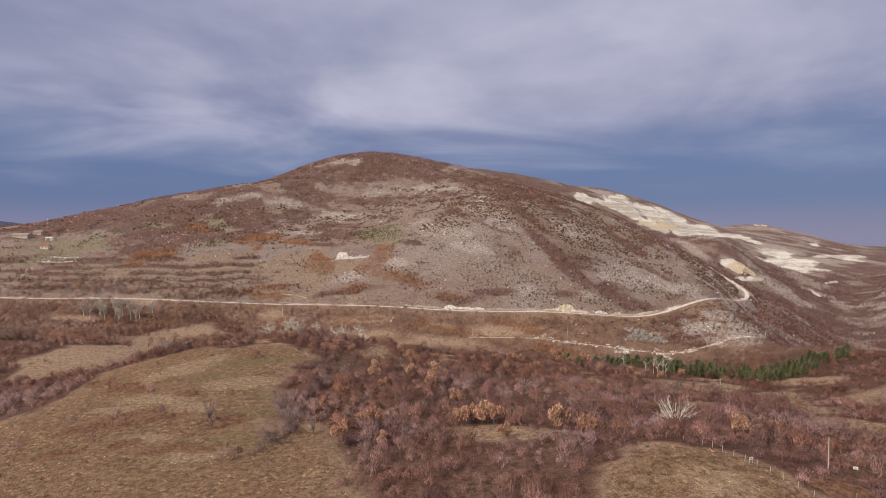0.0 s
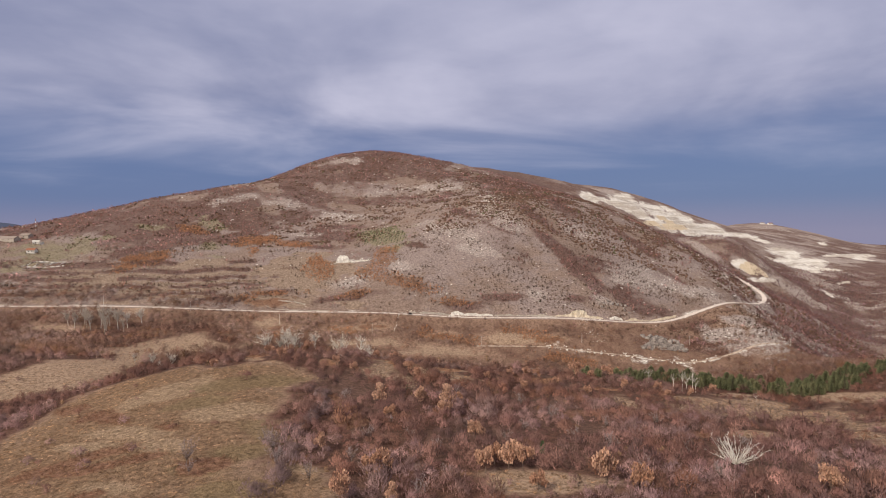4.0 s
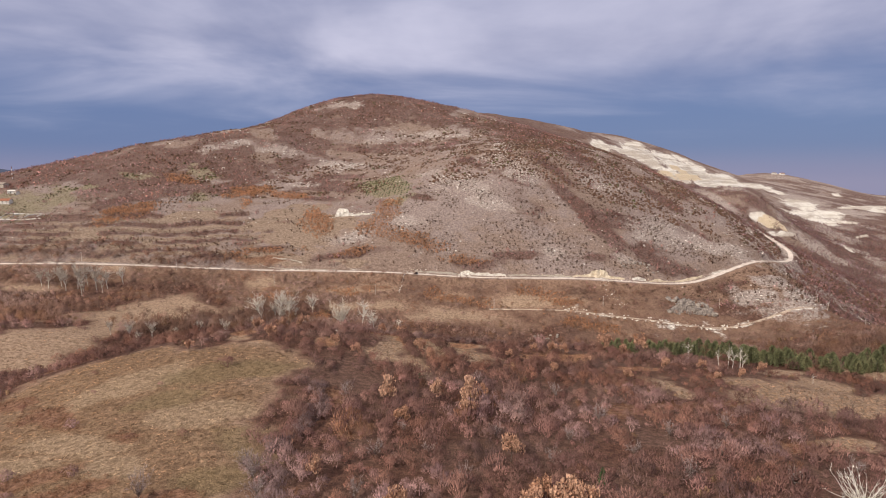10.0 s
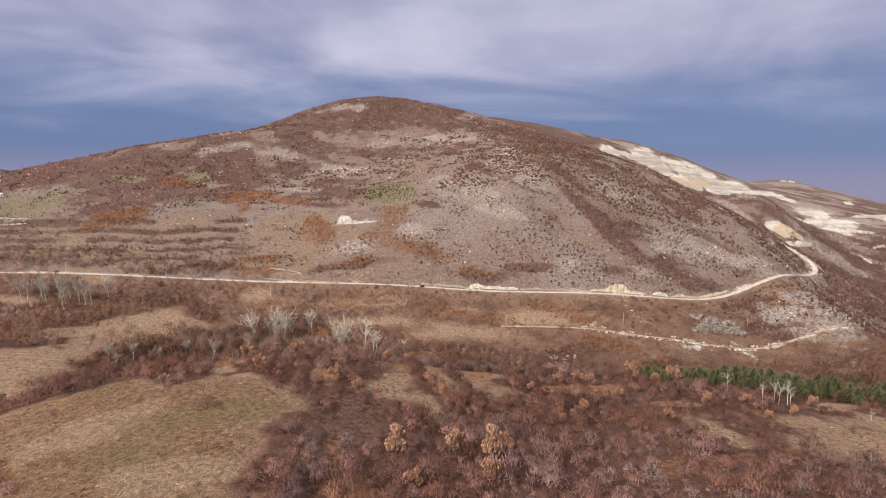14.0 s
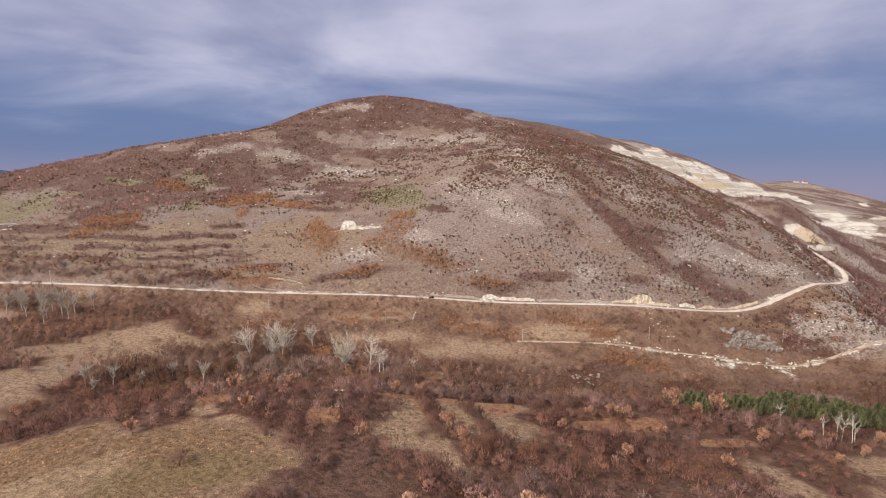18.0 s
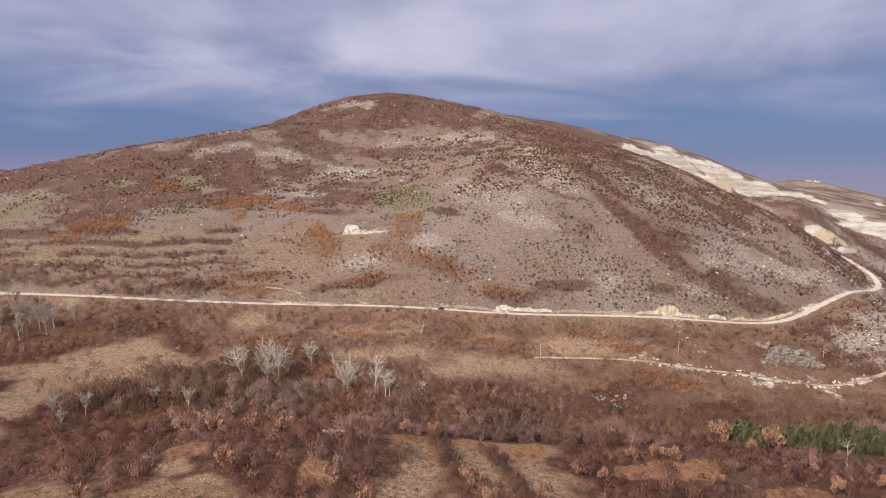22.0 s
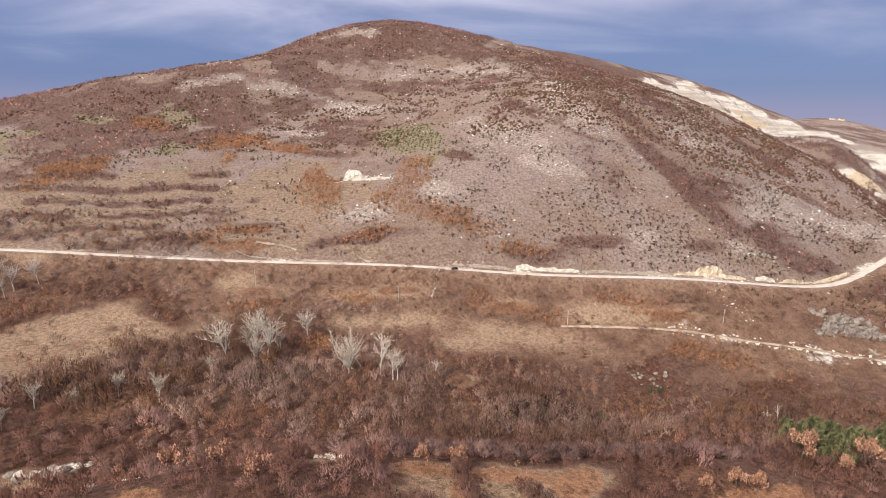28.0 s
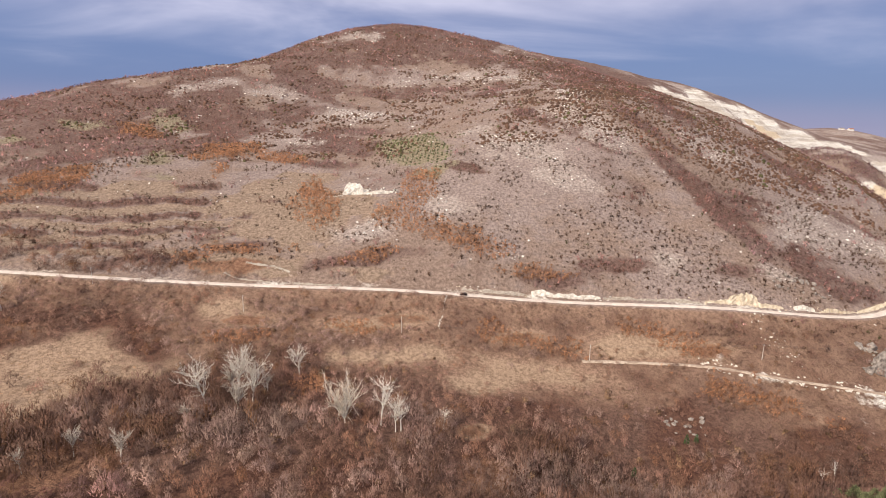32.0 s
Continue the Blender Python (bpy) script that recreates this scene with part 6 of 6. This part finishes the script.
def build_poles():
    shaft = cylinder("shaft", 0.17, 0.10, 9.4, M_CONCRETE, 10)
    arm = boxes("crossarm", [((0, 0, 8.6), (0.1, 1.9, 0.12))], M_STEEL, 0.015)
    cup = cylinder("insulator", 0.07, 0.04, 0.2, M_SIGN, 8)
    first, tops = None, []
    for k, (x, y) in enumerate(POLES):
        z = float(height(np.array([float(x)]), np.array([float(y)]))[0])
        a, b = POLES[max(0, k - 1)], POLES[min(len(POLES) - 1, k + 1)]
        m = pose(x, y, z - 0.4, 0, 0, math.degrees(math.atan2(b[1] - a[1], b[0] - a[0])))
        tops.append(m)
        if first is None:
            first = tagged(new("utility_pole"), "pale concrete utility pole with a crossarm", "pole", "power line along the road")
            first.empty_display_size = 0.3
            part("shaft", shaft, first)
            part("crossarm", arm, first)
            for s in (-0.85, 0.0, 0.85):
                one = part("insulator", cup, first)
                one.location = (0, s, 8.66)
            first.matrix_basis = m
        else:
            copy_thing(first, m)
    for s in (-0.85, 0.0, 0.85):
        line = []
        for a, b in zip(tops, tops[1:]):
            p, q = a @ Vector((0, s, 8.85)), b @ Vector((0, s, 8.85))
            for t in np.linspace(0, 1, 9)[: -1 if b is not tops[-1] else None]:
                at = p.lerp(q, float(t))
                line.append((np.array((at.x, at.y, at.z - 5.2 * t * (1 - t))), 0.018))
        v, f = tubes([line], 4)
        tagged(new("power_cable", mesh_of("power_cable", v, f, M_WIRE)), "thin dark power cable hung between the poles", "cable", "cables of the power line")


build_poles()


def build_fence():
    pole = thing("timber_pole", 95, 146, "tall bare timber pole on the red soil", "pole")
    part("shaft", cylinder("shaft", 0.15, 0.10, 8.6, M_WOODPOST, 10), pole)
    part("bracket", boxes("bracket", [((0, 0, 8.3), (0.08, 0.5, 0.08))], M_STEEL), pole)
    post = cylinder("fence_post", 0.07, 0.06, 1.75, M_WOODPOST, 8)
    line = spline([(60, 168), (66, 153), (71, 141), (75, 133), (79, 126), (84, 121), (87, 124), (91, 130)], 3.3)
    z = height(line[:, 0], line[:, 1])
    for (x, y), at in zip(line, z):
        ob = tagged(new("fence_post", post), "weathered pale timber fence post on the grassy knoll", "post", "fence on the knoll")
        ob.matrix_basis = pose(x, y, float(at) - 0.25, random.uniform(-4, 4), random.uniform(-4, 4))
    for x, y, turn in ((72, 139, 20), (104, 149, -15)):
        sign = thing("warning_sign", x, y, "small white board on two timber legs", "sign", "signs at the fence", None, turn)
        part("board", boxes("board", [((0, 0, 1.15), (1.1, 0.05, 0.7))], M_SIGN, 0.01), sign)
        part("panel_mark", boxes("panel_mark", [((0, -0.03, 1.15), (0.7, 0.012, 0.16))], M_WIRE), sign)
        for s in (-0.5, 0.5):
            part("leg", boxes("leg", [((s, 0.05, 0.55), (0.08, 0.08, 1.5))], M_WOODPOST, 0.01), sign)
    wires = []
    for up in (0.7, 1.25):
        wires.append([(np.array((x, y, at - 0.25 + up)), 0.012) for (x, y), at in zip(line, z)])
    for w in wires:
        v, f = tubes([w], 3)
        tagged(new("fence_wire", mesh_of("fence_wire", v, f, M_WIRE)), "thin wire strung along the fence posts", "wire", "fence wires")


build_fence()


def house(name, x, y, turn, long, deep, wall, rise, wall_mat, roof_mat, label, windows=3, category="house"):
    """A gabled house: walls, two roof slopes, door and windows set in."""
    z = height(np.array([x, x - long / 2, x + long / 2, x, x], float), np.array([y, y, y, y - deep / 2, y + deep / 2], float))
    ob = thing(name, x, y, label, category, "", float(z.min()), turn)
    up = float(z.max() - z.min()) + wall
    bm = bmesh.new()
    a, b = long / 2, deep / 2
    foot = [bm.verts.new(p) for p in ((-a, -b, -0.5), (a, -b, -0.5), (a, b, -0.5), (-a, b, -0.5))]
    eave = [bm.verts.new(p) for p in ((-a, -b, up), (a, -b, up), (a, b, up), (-a, b, up))]
    ridge = [bm.verts.new(p) for p in ((-a, 0, up + rise), (a, 0, up + rise))]
    for k in range(4):
        bm.faces.new((foot[k], foot[(k + 1) % 4], eave[(k + 1) % 4], eave[k]))
    bm.faces.new((eave[1], eave[2], ridge[1]))
    bm.faces.new((eave[3], eave[0], ridge[0]))
    bm.faces.new((eave[0], eave[1], eave[2], eave[3]))
    me = bpy.data.meshes.new("wall")
    bm.to_mesh(me)
    bm.free()
    me.materials.append(wall_mat)
    part("wall", me, ob)
    pitch = math.degrees(math.atan2(rise, b))
    slope = math.hypot(rise, b) + 0.5
    for s in (-1, 1):
        r = part("roof", boxes("roof", [((0, 0, 0), (long + 0.8, slope, 0.18))], roof_mat, 0.03), ob)
        r.matrix_basis = pose(0, s * (b / 2 + 0.18), up + rise / 2 - 0.02, -s * pitch)
    for k in range(windows):
        wx = -a + long * (k + 0.7) / (windows + 0.5)
        w = part("window", boxes("window", [((wx, -b - 0.01, up - 1.3), (0.9, 0.08, 1.1))], M_DARK), ob)
        part("frame", boxes("frame", [((wx, -b - 0.04, up - 1.88), (1.1, 0.12, 0.09)), ((wx, -b - 0.04, up - 0.72), (1.1, 0.12, 0.09))], M_WOODPOST), w)
    part("door", boxes("door", [((a - 1.0, -b - 0.01, up - 1.5), (0.95, 0.1, 2.1))], M_WOODPOST, 0.02), ob)
    return ob


def build_hamlet():
    house("stone_barn", -548, 724, -20, 30, 8, 2.2, 2.6, M_STONE, M_SLATE, "long low stone barn with a grey slab roof", 2, "barn")
    house("stone_shed", -536, 737, -14, 14, 7, 2.0, 2.2, M_STONE, M_SLATE, "small stone shed with a slab roof behind the barn", 1, "shed")
    house("cottage", -489, 682, 8, 9, 6.5, 2.6, 2.0, M_PLASTER, M_TILE, "white cottage with a red tiled roof on the meadow", 2)
    house("white_shed", -507, 714, 20, 7, 4, 2.4, 1.2, M_PLASTER, M_PLASTER, "small whitewashed shed on the meadow", 1, "shed")
    house("white_hut", -499, 711, -30, 5, 4, 2.2, 1.0, M_PLASTER, M_SLATE, "small whitewashed hut on the meadow", 1, "shed")
    house("hilltop_house", 1297, 2440, 10, 18, 10, 4.5, 2.6, M_PLASTER, M_TILE, "pale building on top of the far hill", 3)
    house("hilltop_annex", 1268, 2446, 0, 16, 10, 4.0, 2.5, M_PLASTER, M_SLATE, "low pale annex on the far hilltop", 2)
    mast = thing("mast", -545, 766, "thin red and white mast on the ridge", "mast")
    for k in range(6):
        one = part("section", cylinder("section", 0.35, 0.33, 2.6, (M_SIGN, M_TILE)[k % 2], 8), mast, ("white section", "red section")[k % 2])
        one.location = (0, 0, 2.6 * k - 0.3)
    # dry stone walls round a garden
    for x, y, long, turn in ((-448, 652, 36, 6), (-444, 639, 40, 6), (-466, 643, 16, 60), (-427, 648, 14, 60), (-455, 645, 13, 60), (-440, 647, 13, 60)):
        ob = thing("garden_wall", x, y, "low pale dry stone wall round a hillside garden", "wall", "garden walls", None, turn)
        n = max(3, int(long / 2))
        for k in range(n):
            s = -long / 2 + long * (k + 0.5) / n
            c = math.cos(radians(turn)), math.sin(radians(turn))
            up = float(height(np.array([x + s * c[0]]), np.array([y + s * c[1]]))[0]) - ob.matrix_basis.translation[2]
            part("stone_course", boxes("stone_course", [((s, 0, up + 0.35), (long / n - 0.05, 0.7, 1.3))], M_PLASTER if k % 3 else M_STONE, 0.08), ob)


build_hamlet()


def build_far_hills():
    """The ridge at the edge of sight, with its blue haze painted into the colour."""
    for name, x0, x1, y, top, seed in (("far_ridge", -5200, -2850, 4300, 300, 3),):
        xs = np.linspace(x0, x1, 120)
        u = (xs - x0) / (x1 - x0)
        crest = -60 + (top + 60) * np.clip(1 - u, 0, 1) ** 0.35 * (1 + 0.05 * fbm(xs, xs * 0, 260.0, seed, 4))
        verts = [(x, y + dy, z * k - 80 * (1 - k)) for k, dy in ((0, -500), (0.6, -160), (1, 0), (0.4, 300)) for x, z in zip(xs, crest)]
        n = len(xs)
        faces = [(r * n + j, r * n + j + 1, (r + 1) * n + j + 1, (r + 1) * n + j) for r in range(3) for j in range(n - 1)]
        tagged(new(name, mesh_of(name, verts, faces, M_HAZED_HILL, True)), "ridge at the edge of sight, coloured blue for haze", "hills", kind="structure")


build_far_hills()
